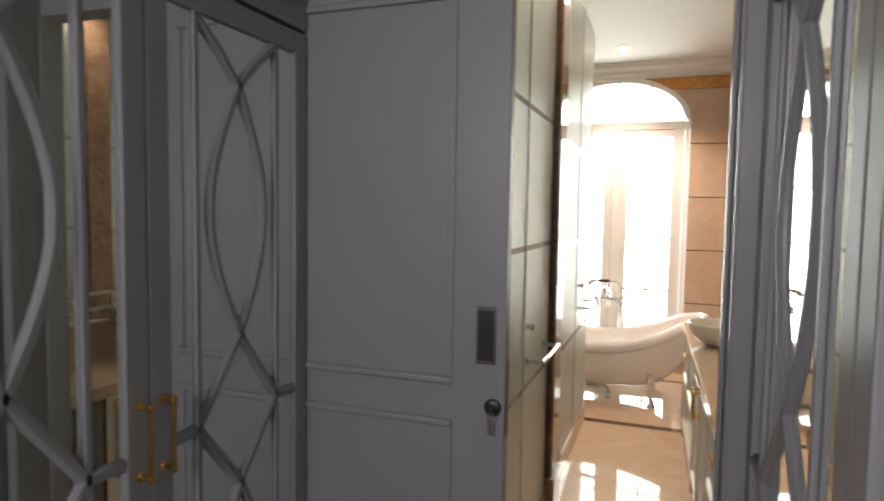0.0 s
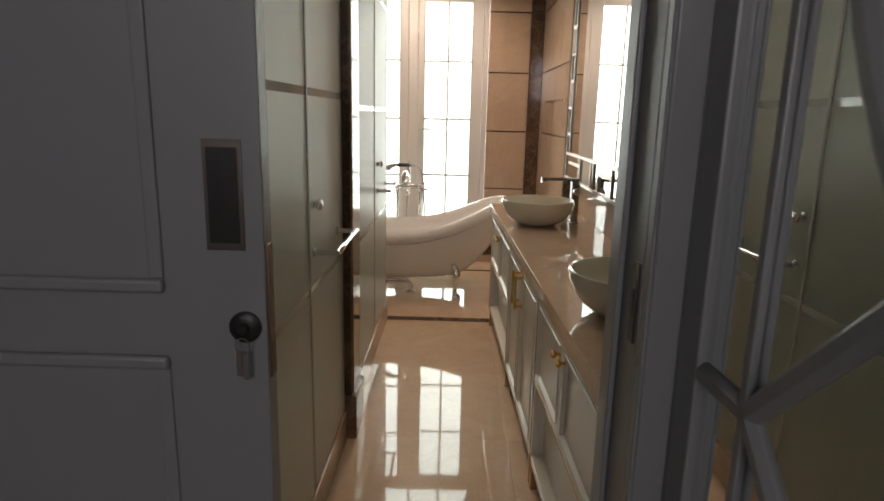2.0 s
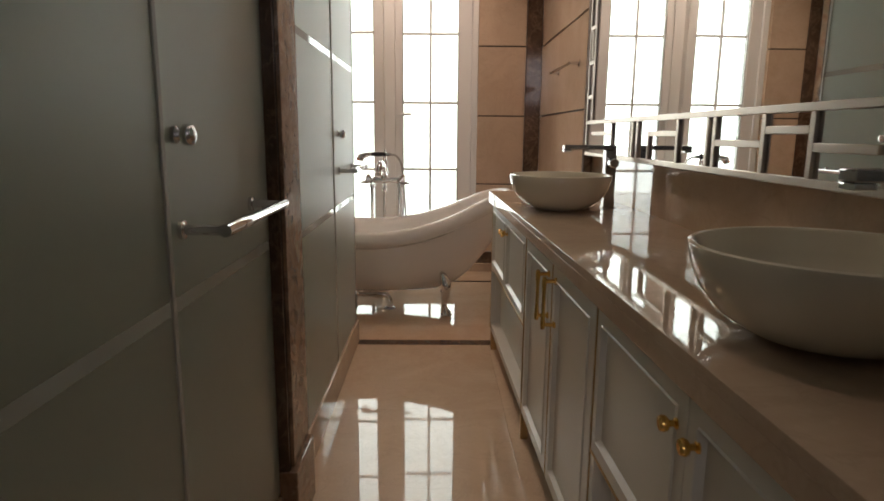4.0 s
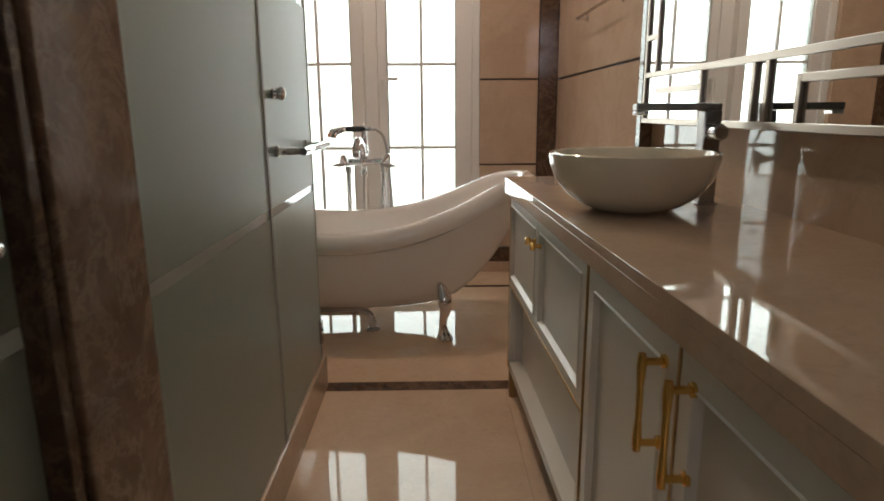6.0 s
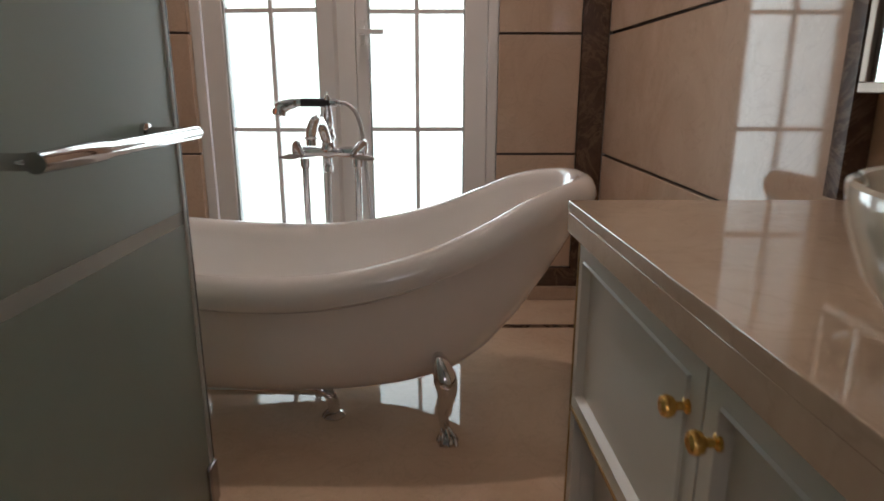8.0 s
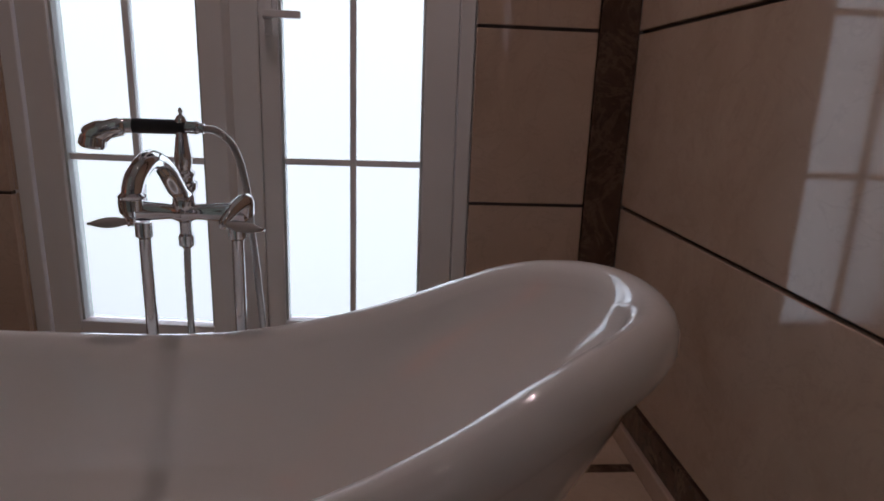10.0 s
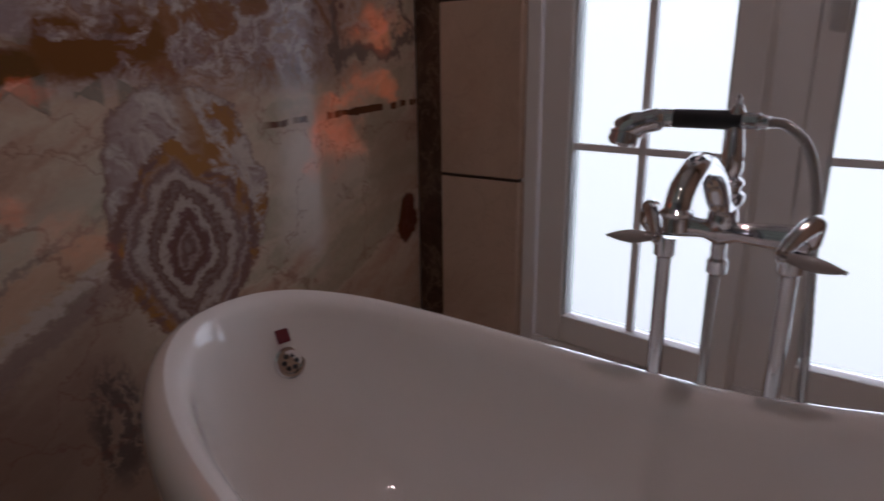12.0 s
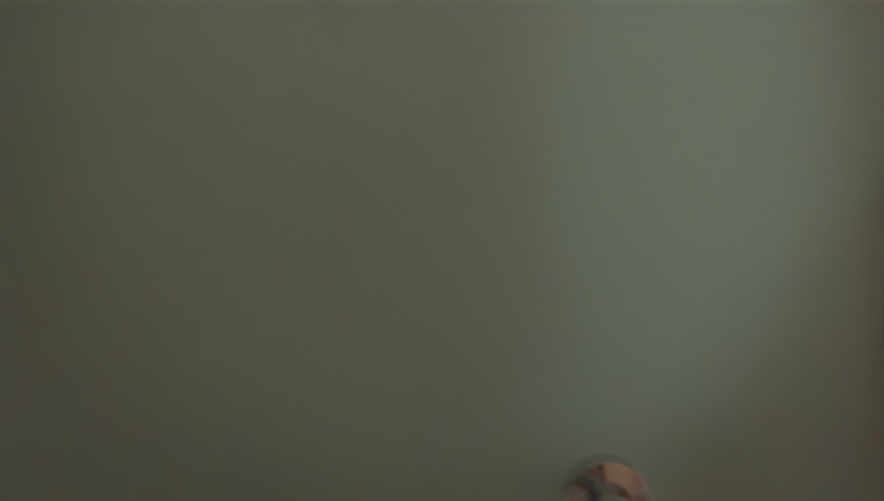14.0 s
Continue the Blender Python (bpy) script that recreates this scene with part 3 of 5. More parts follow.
# cornice
def cornice(name, x0, x1, y0, y1, axis):
    prof = [(0.0, 2.955), (0.018, 2.955), (0.022, 2.985), (0.05, 2.995), (0.06, 3.03), (0.11, 3.055), (0.125, 3.085), (0.15, 3.085), (0.15, 3.0995), (0.0, 3.0995)]
    bm = bmesh.new()
    ends = []
    for k in (0, 1):
        if axis == "x":
            ends.append([bm.verts.new(((x0, x1)[k], y0 - d, z)) for d, z in prof])
        else:
            ends.append([bm.verts.new((x0 - d, (y0, y1)[k], z)) for d, z in prof])
    for i in range(len(prof)):
        k = (i + 1) % len(prof)
        bm.faces.new((ends[0][i], ends[0][k], ends[1][k], ends[1][i]))
    bm.faces.new(ends[0])
    bm.faces.new(ends[1])
    tagged(part(name, bm, M["plaster"], smooth=False), "white moulded plaster cornice under the ceiling", "cornice", kind="structure")


cornice("cornice_north", -1.43, SIDE_X, FAR_Y - 0.001, 0, "x")
cornice("cornice_east", SIDE_X - 0.001, 0, 1.95, FAR_Y - 0.002, "y")

# ---- window ----
win = thing("window_1", "tall white arched window with two frosted casements", "window", kind="structure")
day = part("backdrop", bmesh.new(), M["day"])
bm = bmesh.new()
bm.faces.new([bm.verts.new(v) for v in ((-3.5, 7.9, -1.5), (3.0, 7.9, -1.5), (3.0, 7.9, 5.5), (-3.5, 7.9, 5.5))])
day.data = finish("backdrop", bm, M["day"], False)
tagged(day, "bright white daylight haze outside the window", "sky", kind="structure")

FY0, FY1 = 6.835, 6.93
L, R = WIN_X - WIN_HALF, WIN_X + WIN_HALF
for dims in ((L, L + 0.045, FY0, FY1, 0.17, SPRING), (R - 0.045, R, FY0, FY1, 0.17, SPRING),
             (L + 0.045, R - 0.045, FY0, FY1, 0.17, 0.21), (L + 0.045, R - 0.045, FY0, FY1, 2.455, 2.535),
             (WIN_X - 0.045, WIN_X + 0.045, FY0 + 0.005, FY1, 0.21, 2.455)):
    part("window_frame", b(*dims, bevel=0.004), M["upvc"], win)
bm = bmesh.new()
prism(bm, steps(L + 0.0005, R - 0.0005, 48), lambda x: max(SPRING + 0.006, arch(x, WIN_HALF - 0.05, RISE - 0.05)) if abs(x - WIN_X) < WIN_HALF - 0.05 else SPRING + 0.004,
      lambda x: arch(x), FY0, FY1)
part("arch_frame", bm, M["upvc"], win, smooth=False)
for dx in (-0.315, 0.0, 0.315):
    x = WIN_X + dx
    part("muntin", b(x - 0.011, x + 0.011, FY0 + 0.02, FY1 - 0.02, SPRING, arch(x, WIN_HALF - 0.04, RISE - 0.04)), M["upvc"], win)
bm = bmesh.new()
prism(bm, steps(L + 0.02, R - 0.02, 40), lambda x: SPRING - 0.004, lambda x: arch(x, WIN_HALF - 0.02, RISE - 0.02), 6.896, 6.902)
part("pane", bm, M["clear"], win, smooth=False)


def casement(gx0, gx1, hinge, ajar=0.0):
    gz0, gz1 = 0.298, 2.381
    y0, y1 = 6.845, 6.915
    x0, x1 = (gx0 - 0.093, gx1 + 0.072) if hinge == "left" else (gx0 - 0.056, gx1 + 0.101)
    z0, z1 = 0.211, 2.454
    bm = bmesh.new()
    for d in ((x0, gx0, y0, y1, z0, z1), (gx1, x1, y0, y1, z0, z1), (gx0, gx1, y0, y1, z0, gz0), (gx0, gx1, y0, y1, gz1, z1)):
        box(bm, *d, 0.004)
    c = part("casement", bm, M["upvc"], win)
    for d in ((gx0, gx0 + 0.008, gz0, gz1), (gx1 - 0.008, gx1, gz0, gz1)):
        part("glazing_bead", b(d[0], d[1], y0 + 0.012, y1 - 0.012, d[2], d[3]), M["seal"], c)
    mid = (gx0 + gx1) / 2
    zs = [0.825, 1.349, 1.871]
    part("muntin", b(mid - 0.010, mid + 0.010, y0 + 0.02, y1 - 0.02, gz0, gz1, bevel=0.003), M["upvc"], c)
    for z in zs:
        part("muntin", b(gx0, gx1, y0 + 0.024, y1 - 0.024, z - 0.010, z + 0.010, bevel=0.003), M["upvc"], c)
    edges = [gz0, *zs, gz1]
    for i in range(4):
        for a, e in ((gx0, mid), (mid, gx1)):
            part("pane", b(a + 0.004, e - 0.004, 6.877, 6.883, edges[i] + 0.004, edges[i + 1] - 0.004), M["clear"], c)
    hx = x0 + 0.03 if hinge == "right" else x1 - 0.03
    if hinge == "right":
        bm = bmesh.new()
        box(bm, hx - 0.012, hx + 0.012, y0 - 0.01, y0 + 0.001, 1.20, 1.31, 0.003)
        box(bm, hx - 0.012, hx + 0.012, y0 - 0.045, y0 - 0.01, 1.245, 1.268, 0.003)
        box(bm, hx - 0.012, hx + 0.10, y0 - 0.052, y0 - 0.034, 1.246, 1.267, 0.004)
        part("handle", bm, M["upvc"], c, "white window handle")
    if ajar:
        swing = Matrix.Translation((x0, y0, 0)) @ Matrix.Rotation(-ajar, 4, "Z") @ Matrix.Translation((-x0, -y0, 0))
        for o in (c, *c.children):
            o.data.transform(swing)


casement(-0.907, -0.470, "left", radians(6.5))
casement(-0.257, 0.183, "right")
part("window_sill", b(L - 0.0, R, FAR_Y - 0.004, FY0 - 0.001, 0.12, 0.169, bevel=0.006), M["tile"], win, "beige marble sill")

# ---- sliding door and passage ----
door = thing("sliding_door", "grey panelled sliding door standing half open", "door")
DX0, DX1 = -1.10, -0.235
part("slab", b(DX0, DX1, DOOR_Y, DOOR_Y + 0.04, 0.012, 2.28, bevel=0.003), M["grey"], door)


def moulding(x0, x1, z0, z1, y, parent, material, w=0.022, d=0.012):
    for dims in ((x0, x1, z1 - w, z1, d), (x0, x1, z0, z0 + w, d), (x0, x0 + w, z0 + w, z1 - w, d * 0.45), (x1 - w, x1, z0 + w, z1 - w, d * 0.45)):
        part("moulding", b(dims[0], dims[1], y - dims[4], y + 0.002, dims[2], dims[3], bevel=dims[4] * 0.55, seg=3), material, parent)


moulding(-1.04, -0.385, 1.125, 2.20, DOOR_Y, door, M["grey"])
moulding(-1.04, -0.385, 0.12, 1.026, DOOR_Y, door, M["grey"])
pull = part("flush_pull", b(-0.318, -0.262, DOOR_Y - 0.003, DOOR_Y + 0.001, 1.192, 1.352, bevel=0.001), M["lockdark"], door, "steel flush pull with a dark recess")
# raised dark plate instead of a hollow, its shade given as colour
part("recess", b(-0.312, -0.268, DOOR_Y - 0.0045, DOOR_Y - 0.0032, 1.203, 1.341), M["darkhole"], pull)
bm = bmesh.new()
lathe(bm, [(0.024, 0), (0.024, 0.006), (0.020, 0.009), (0.008, 0.010), (0.008, 0.016), (0.006, 0.018)], along((-0.267, DOOR_Y, 1.075), (0, -1, 0)), 24)
lock = part("lock_cylinder", bm, M["darkhole"], door, "dark metal lock cylinder")
bm = bmesh.new()
tube(bm, [(-0.267 + 0.011 * math.cos(a), DOOR_Y - 0.021, 1.052 + 0.011 * math.sin(a)) for a in (i * math.pi / 8 for i in range(16))], 0.0014, 6, True)
box(bm, -0.276, -0.269, DOOR_Y - 0.023, DOOR_Y - 0.020, 1.005, 1.043)
box(bm, -0.265, -0.258, DOOR_Y - 0.026, DOOR_Y - 0.023, 1.0, 1.043)
part("key", bm, M["steel"], lock, "two small keys on a ring")
part("lock_plate", b(DX1 - 0.001, DX1 + 0.003, DOOR_Y + 0.008, DOOR_Y + 0.032, 0.99, 1.20, bevel=0.001), M["brass"], door, "bronze lock face plate")
strike = part("strike_plate", b(0.306, 0.312, 1.775, 1.80, 1.07, 1.19, bevel=0.001), M["lockdark"])
tagged(strike, "dark steel strike plate set in the grey jamb", "strike plate")
# near-black plate painted for the shade inside the slot
part("slot", b(0.3045, 0.307, 1.782, 1.793, 1.11, 1.15), M["darkhole"], strike)
# channel and stops of the jamb
for i, (y0, y1, d) in enumerate(((1.722, 1.75, -0.011), (1.85, 1.90, -0.004))):
    tagged(part("door_stop", b(0.309 - 0.014 - d, 0.3095, y0, y1, 0.0, 2.3, bevel=0.004), M["grey"]), "grey painted stop strip on the door jamb", "door stop", kind="structure")


def lattice_door(wardrobe, face_x, side, y0, y1, handle_at):
    """A wardrobe door: frame, mirror and a lattice of crossing arcs. side: +1 faces +x, -1 faces -x."""
    s = side
    z0, z1 = 0.10, 2.115
    w = 0.062

    def fx(a, c):
        return (face_x + s * a, face_x + s * c) if s > 0 else (face_x + s * c, face_x + s * a)

    bm = bmesh.new()
    x0, x1 = fx(-0.022, 0.0)
    for d in ((y0 + 0.0015, y0 + w, z0, z1), (y1 - w, y1 - 0.0015, z0, z1), (y0 + w, y1 - w, z0, z0 + w), (y0 + w, y1 - w, z1 - w, z1)):
        box(bm, x0, x1, *d, 0.004)
    root = part("lattice_door", bm, M["grey"], wardrobe, "grey lattice door with mirror glass" + (" and gold handle" if handle_at else ""))
    x0, x1 = fx(-0.018, -0.012)
    part("mirror", b(x0, x1, y0 + w - 0.004, y1 - w + 0.004, z0 + w - 0.004, z1 - w + 0.004), M["mirror"], root, "mirror glass behind the lattice")
    cy, bw = (y0 + y1) / 2, 0.015
    half = (y1 - y0) / 2 - w
    v = half * 0.64
    x0, x1 = fx(-0.012, -0.001)
    xm = (x0 + x1) / 2
    for yy in (cy - v, cy + v):
        part("bar", b(x0, x1, yy - 0.008, yy + 0.008, z0 + w, z1 - w, bevel=0.003), M["grey"], root)

    def strip(pts):
        bm = bmesh.new()
        prev = None
        for i, (yy, zz) in enumerate(pts):
            a, c = pts[max(i - 1, 0)], pts[min(i + 1, len(pts) - 1)]
            d = Vector((c[0] - a[0], c[1] - a[1])).normalized() * bw
            q = [bm.verts.new((x, yy + k * -d.y, zz + k * d.x)) for x, k in ((x0, -1), (x0 + (x1 - x0) * 0.3, -1), (x1, -0.45), (x1, 0.45), (x0 + (x1 - x0) * 0.3, 1), (x0, 1))] if s > 0 else \
                [bm.verts.new((x, yy + k * -d.y, zz + k * d.x)) for x, k in ((x1, -1), (x1 + (x0 - x1) * 0.3, -1), (x0, -0.45), (x0, 0.45), (x1 + (x0 - x1) * 0.3, 1), (x1, 1))]
            if prev:
                for j in range(6):
                    bm.faces.new((prev[j], prev[(j + 1) % 6], q[(j + 1) % 6], q[j]))
            else:
                bm.faces.new(q)
            prev = q
        bm.faces.new(prev[::-1])
        part("lattice_arc", bm, M["grey"], root)

    hi, lo = 1.915, 1.285
    lens = half * 0.43
    for k in (-1, 1):
        strip([(cy + k * lens * math.sin(math.pi * t), lo + (hi - lo) * t) for t in steps(0, 1, 14)])
        strip([(cy, hi), (cy + k * v * 0.45, hi + 0.07), (cy + k * v, z1 - w)])
        strip([(cy, lo), (cy + k * v * 0.6, lo - 0.12), (cy + k * v, 1.085)])
        strip([(cy + k * v, 1.085), (cy + k * v * 0.5, 0.99), (cy, 0.895)])
        strip([(cy + k * lens * math.sin(math.pi * t), 0.265 + 0.63 * t) for t in steps(0, 1, 14)])
        strip([(cy, 0.265), (cy + k * v * 0.6, 0.2), (cy + k * v, z0 + w)])
        strip([(cy + k * v, 1.085), (cy + k * half, 1.08)])
    if handle_at is not None:
        hb = bmesh.new()
        hx = face_x + s * 0.032
        tube(hb, [(hx, handle_at, 1.035), (hx, handle_at, 1.205)], 0.0055, 12)
        for zz in (1.045, 1.195):
            tube(hb, [(face_x - s * 0.001, handle_at, zz), (face_x + s * 0.004, handle_at, zz), (face_x + s * 0.006, handle_at, zz), (hx, handle_at, zz)], [0.010, 0.010, 0.006, 0.006], 12)
            lathe(hb, [(0.003, -0.009), (0.0075, -0.006), (0.0085, 0), (0.0075, 0.006), (0.003, 0.009)], Matrix.Translation((hx, handle_at, zz)), 12)
        part("handle", hb, M["gold"], root, "gold bar handle")
    return root


LW, RW = -0.853, 0.352
for name, x0, x1, y0, y1, face, s in (("wardrobe", -1.44, LW - 0.024, -2.19, 1.785, LW, 1), ("wardrobe", RW + 0.024, 0.94, -2.19, 1.715, RW, -1)):
    w = thing(name, "tall built-in wardrobe painted grey", "wardrobe", "built-in wardrobes")
    part("carcass", b(x0, x1, y0, y1, 0.09, 2.74), M["grey"], w)
    part("plinth", b(x0, x1 - 0.03 if s > 0 else x1, y0, y1, 0.0, 0.088), M["grey"], w)
    a, c = (face - 0.022, face) if s > 0 else (face, face + 0.022)
    yy = y1
    while yy > 0.0:
        up = part("upper_door", b(a, c, max(yy - 0.6, y0) + 0.002, yy - 0.002, 2.125, 2.72, bevel=0.004), M["grey"], w)
        f = c if s > 0 else a
        for dd in ((yy - 0.53, yy - 0.07, 2.185, 2.20), (yy - 0.53, yy - 0.07, 2.645, 2.66), (yy - 0.53, yy - 0.515, 2.2, 2.645), (yy - 0.085, yy - 0.07, 2.2, 2.645)):
            part("moulding", b(*sorted((f - s * 0.002, f + s * 0.008)), *dd, bevel=0.003), M["grey"], up)
        yy -= 0.605
    if s < 0:
        part("filler", b(face, face + 0.022, 1.7125, 1.718, 0.09, 2.115, bevel=0.004), M["grey"], w)
        yy = 0.12
    else:
        yy = -0.03
    part("lower_doors", b(a, c, y0, yy - 0.002, 0.09, 2.115, bevel=0.004), M["grey"], w)
    for d0, d1, h in ((1.18, 1.785, 1.212), (0.575, 1.18, 1.148), (-0.03, 0.575, None)) if s > 0 else ((0.92, 1.712, 0.955), (0.12, 0.92, 0.885)):
        lattice_door(w, face, s, d0, d1, h)

# ---- cubicle fronts ----
BANDS = (0.832, 1.452, 2.06)


def frosted_panel(parent, y0, y1, z0, z1, drop=0.0, x=GLASS_X, thick=0.01, name="panel"):
    """A pane whose etched face leaves clear bands."""
    zs = [z0]
    for z in BANDS:
        zs += [z - drop - 0.012, z - drop + 0.012]
    zs.append(z1)
    for i in range(0, len(zs), 2):
        part(name, b(x - thick / 2, x + thick / 2, y0, y1, zs[i], zs[i + 1]), M["frosted"], parent, "frosted greenish glass")
    for i in range(1, len(zs) - 1, 2):
        part("clear_band", b(x - thick / 2, x + thick / 2, y0, y1, zs[i], zs[i + 1]), M["band"], parent, "clear stripe in the frosted glass")


def glass_front(name, y0, seam, y1, label_f, label_d, z0, ky, drop=0.0):
    fixed = thing(name + "_screen", label_f, "glass screen", "frosted glass fronts")
    frosted_panel(fixed, y0, seam - 0.008, z0, 2.954, drop)
    leaf = thing(name + "_door", label_d, "glass door", "frosted glass fronts")
    frosted_panel(leaf, seam + 0.008, y1, z0 + 0.006, 2.95, drop)
    part("seal", b(GLASS_X - 0.006, GLASS_X + 0.009, seam - 0.0075, seam + 0.0075, z0, 2.95, bevel=0.003), M["seal"], leaf, "pale plastic edge seal")
    kb = bmesh.new()
    lathe(kb, [(0.014, 0), (0.014, 0.006), (0.009, 0.009), (0.011, 0.014), (0.017, 0.020), (0.018, 0.027), (0.015, 0.033), (0.008, 0.036), (0.0006, 0.0365)], along((GLASS_X + 0.005, ky - 0.005, 1.107), (1, 0, 0)), 18)
    part("knob", kb, M["chrome"], leaf, "round chrome knob")
    hb = bmesh.new()
    hx = GLASS_X + 0.082
    tube(hb, [(hx, ky - 0.01, 0.952), (hx, ky + 0.05, 0.952), (hx, ky + 0.11, 0.952), (hx, ky + 0.12, 0.952), (hx, ky + 0.395, 0.952), (hx, ky + 0.405, 0.952)], [0.011, 0.0125, 0.0125, 0.0105, 0.0105, 0.008], 16)
    for yy in (ky + 0.0, ky + 0.385):
        tube(hb, [(GLASS_X + 0.005, yy, 0.952), (GLASS_X + 0.012, yy, 0.952), (GLASS_X + 0.014, yy, 0.952), (hx, yy, 0.952)], [0.016, 0.016, 0.009, 0.009], 14)
    part("handle", hb, M["chrome"], leaf, "chrome horizontal bar handle")
    return leaf


glass_front("toilet", 1.96, 2.79, 3.372, "frosted glass screen with clear stripes", "closed frosted glass door with chrome bar", 0.13, 2.84)
leaf = glass_front("shower", 3.612, 4.385, 5.003, "frosted glass screen with clear stripes beside the pier", "closed frosted glass shower door with chrome bar", 0.13, 4.487, 0.038)
part("edge_seal", b(GLASS_X - 0.008, GLASS_X + 0.008, 4.984, 4.996, 0.14, 2.94, bevel=0.003), M["seal"], leaf, "pale plastic edge seal")
hb = bmesh.new()
box(hb, GLASS_X - 0.014, GLASS_X + 0.014, 4.965, 5.0035, 0.20, 0.29, 0.004)
part("hinge", hb, M["tapmetal"], leaf, "dark metal glass hinge")
ret = thing("shower_return_screen", "frosted glass screen between shower and tub", "glass screen")
for z0, z1, m in ((0.13, 0.783, "frosted"), (0.783, 0.807, "band"), (0.807, 1.402, "frosted"), (1.402, 1.426, "band"), (1.426, 2.95, "frosted")):
    pane = part("panel", b(ONYX_X + 0.004, GLASS_X - 0.04, 5.005, 5.015, z0, z1), M["etched" if m == "frosted" else "clear"], ret)
    pane.data.materials.append(M["clear"])
    for f in pane.data.polygons:
        f.material_index = 0 if f.normal.y < -0.9 else 1
part("edge_seal", b(GLASS_X - 0.036, GLASS_X + 0.003, 5.0045, 5.018, 0.129, 2.95, bevel=0.003), M["black"], ret, "dark edge profile")
for i, (y0, y1) in enumerate(((1.96, 3.372), (3.612, 5.045))):
    tagged(part("curb", b(GLASS_X - 0.05, GLASS_X + 0.014, y0, y1, -0.01, 0.128, bevel=0.004), M["tile"]), "beige marble curb under the glass front", "curb", kind="structure")
tagged(part("curb_return", b(ONYX_X + 0.004, GLASS_X - 0.052, 4.98, 5.045, -0.01, 0.128, bevel=0.004), M["tile"]), "beige marble curb under the glass screen", "curb", kind="structure")
pier = thing("pier", "brown marble pier between the two glass fronts", "pier", kind="structure")
part("shaft", b(-0.52, -0.368, 3.40, 3.588, 0.20, CEIL - 0.002, bevel=0.003), M["pier"], pier)
part("shaft_edge", b(-0.52, -0.376, 3.374, 3.398, 0.20, CEIL - 0.002, bevel=0.002), M["brown"], pier, "darker marble edge")
part("plinth", b(-0.52, -0.355, 3.374, 3.60, -0.01, 0.198, bevel=0.005), M["pier"], pier)

# ---- counter and vanity ----
CF = 0.304     # fronts of the units at the window end
TAPER = 0.029  # the counter grows shallower towards the door


def tapered(ob):
    """Draws the fronts in towards the wall along the counter; the back stays on the wall."""
    for o in (ob, *ob.children_recursive):
        if o.data:
            for v in o.data.vertices:
                v.co.x += TAPER * (4.95 - v.co.y) * (BACK_X - v.co.x) / 0.5
    return ob


def shaker(name, y0, y1, z0, z1, parent, inset=0.045, x=CF, thick=0.02):
    """A door with a sunk panel and a sloped inner edge, facing -x."""
    bm = b(x, x + thick, y0, y1, z0, z1)
    face = min(bm.faces, key=lambda f: f.calc_center_median().x)
    bmesh.ops.inset_region(bm, faces=[face], thickness=inset, depth=0)
    bmesh.ops.inset_region(bm, faces=[face], thickness=0.003, depth=0.004)
    bmesh.ops.inset_region(bm, faces=[face], thickness=0.010, depth=-0.014)
    return part(name, bm, M["white"], parent, smooth=False)


def gold_knob(parent, y, z):
    bm = bmesh.new()
    lathe(bm, [(0.009, 0), (0.009, 0.003), (0.005, 0.006), (0.005, 0.014), (0.011, 0.018), (0.013, 0.024), (0.011, 0.030), (0.006, 0.032)], along((CF + 0.001, y, z), (-1, 0, 0)), 18)
    part("knob", bm, M["gold"], parent, "gold knob")


def gold_bar(parent, y, z0, z1):
    bm = bmesh.new()
    hx = CF - 0.036
    n = 9
    tube(bm, [(hx, y, z0 + (z1 - z0) * i / n) for i in range(n + 1)], [0.006, 0.0075, 0.0065, 0.005, 0.0055, 0.0055, 0.005, 0.0065, 0.0075, 0.006], 14)
    for z in (z0 + 0.012, z1 - 0.012):
        tube(bm, [(CF + 0.001, y, z), (CF - 0.005, y, z), (CF - 0.006, y, z), (hx, y, z)], [0.010, 0.010, 0.0055, 0.0055], 14)
    part("handle", bm, M["gold"], parent, "gold bar handle")


def gold_line(parent, y0, y1, z0, z1):
    part("gold_trim", b(CF - 0.002, CF + 0.02, y0, y1, z0, z1), M["goldtrim"], parent, "thin gold edge")


def leg(parent, y):
    for x in (CF + 0.002, BACK_X - 0.06):
        part("leg", b(x, x + 0.03, y - 0.015, y + 0.015, 0.0, 0.112, bevel=0.003), M["goldtrim"], parent, "slim bronze leg")


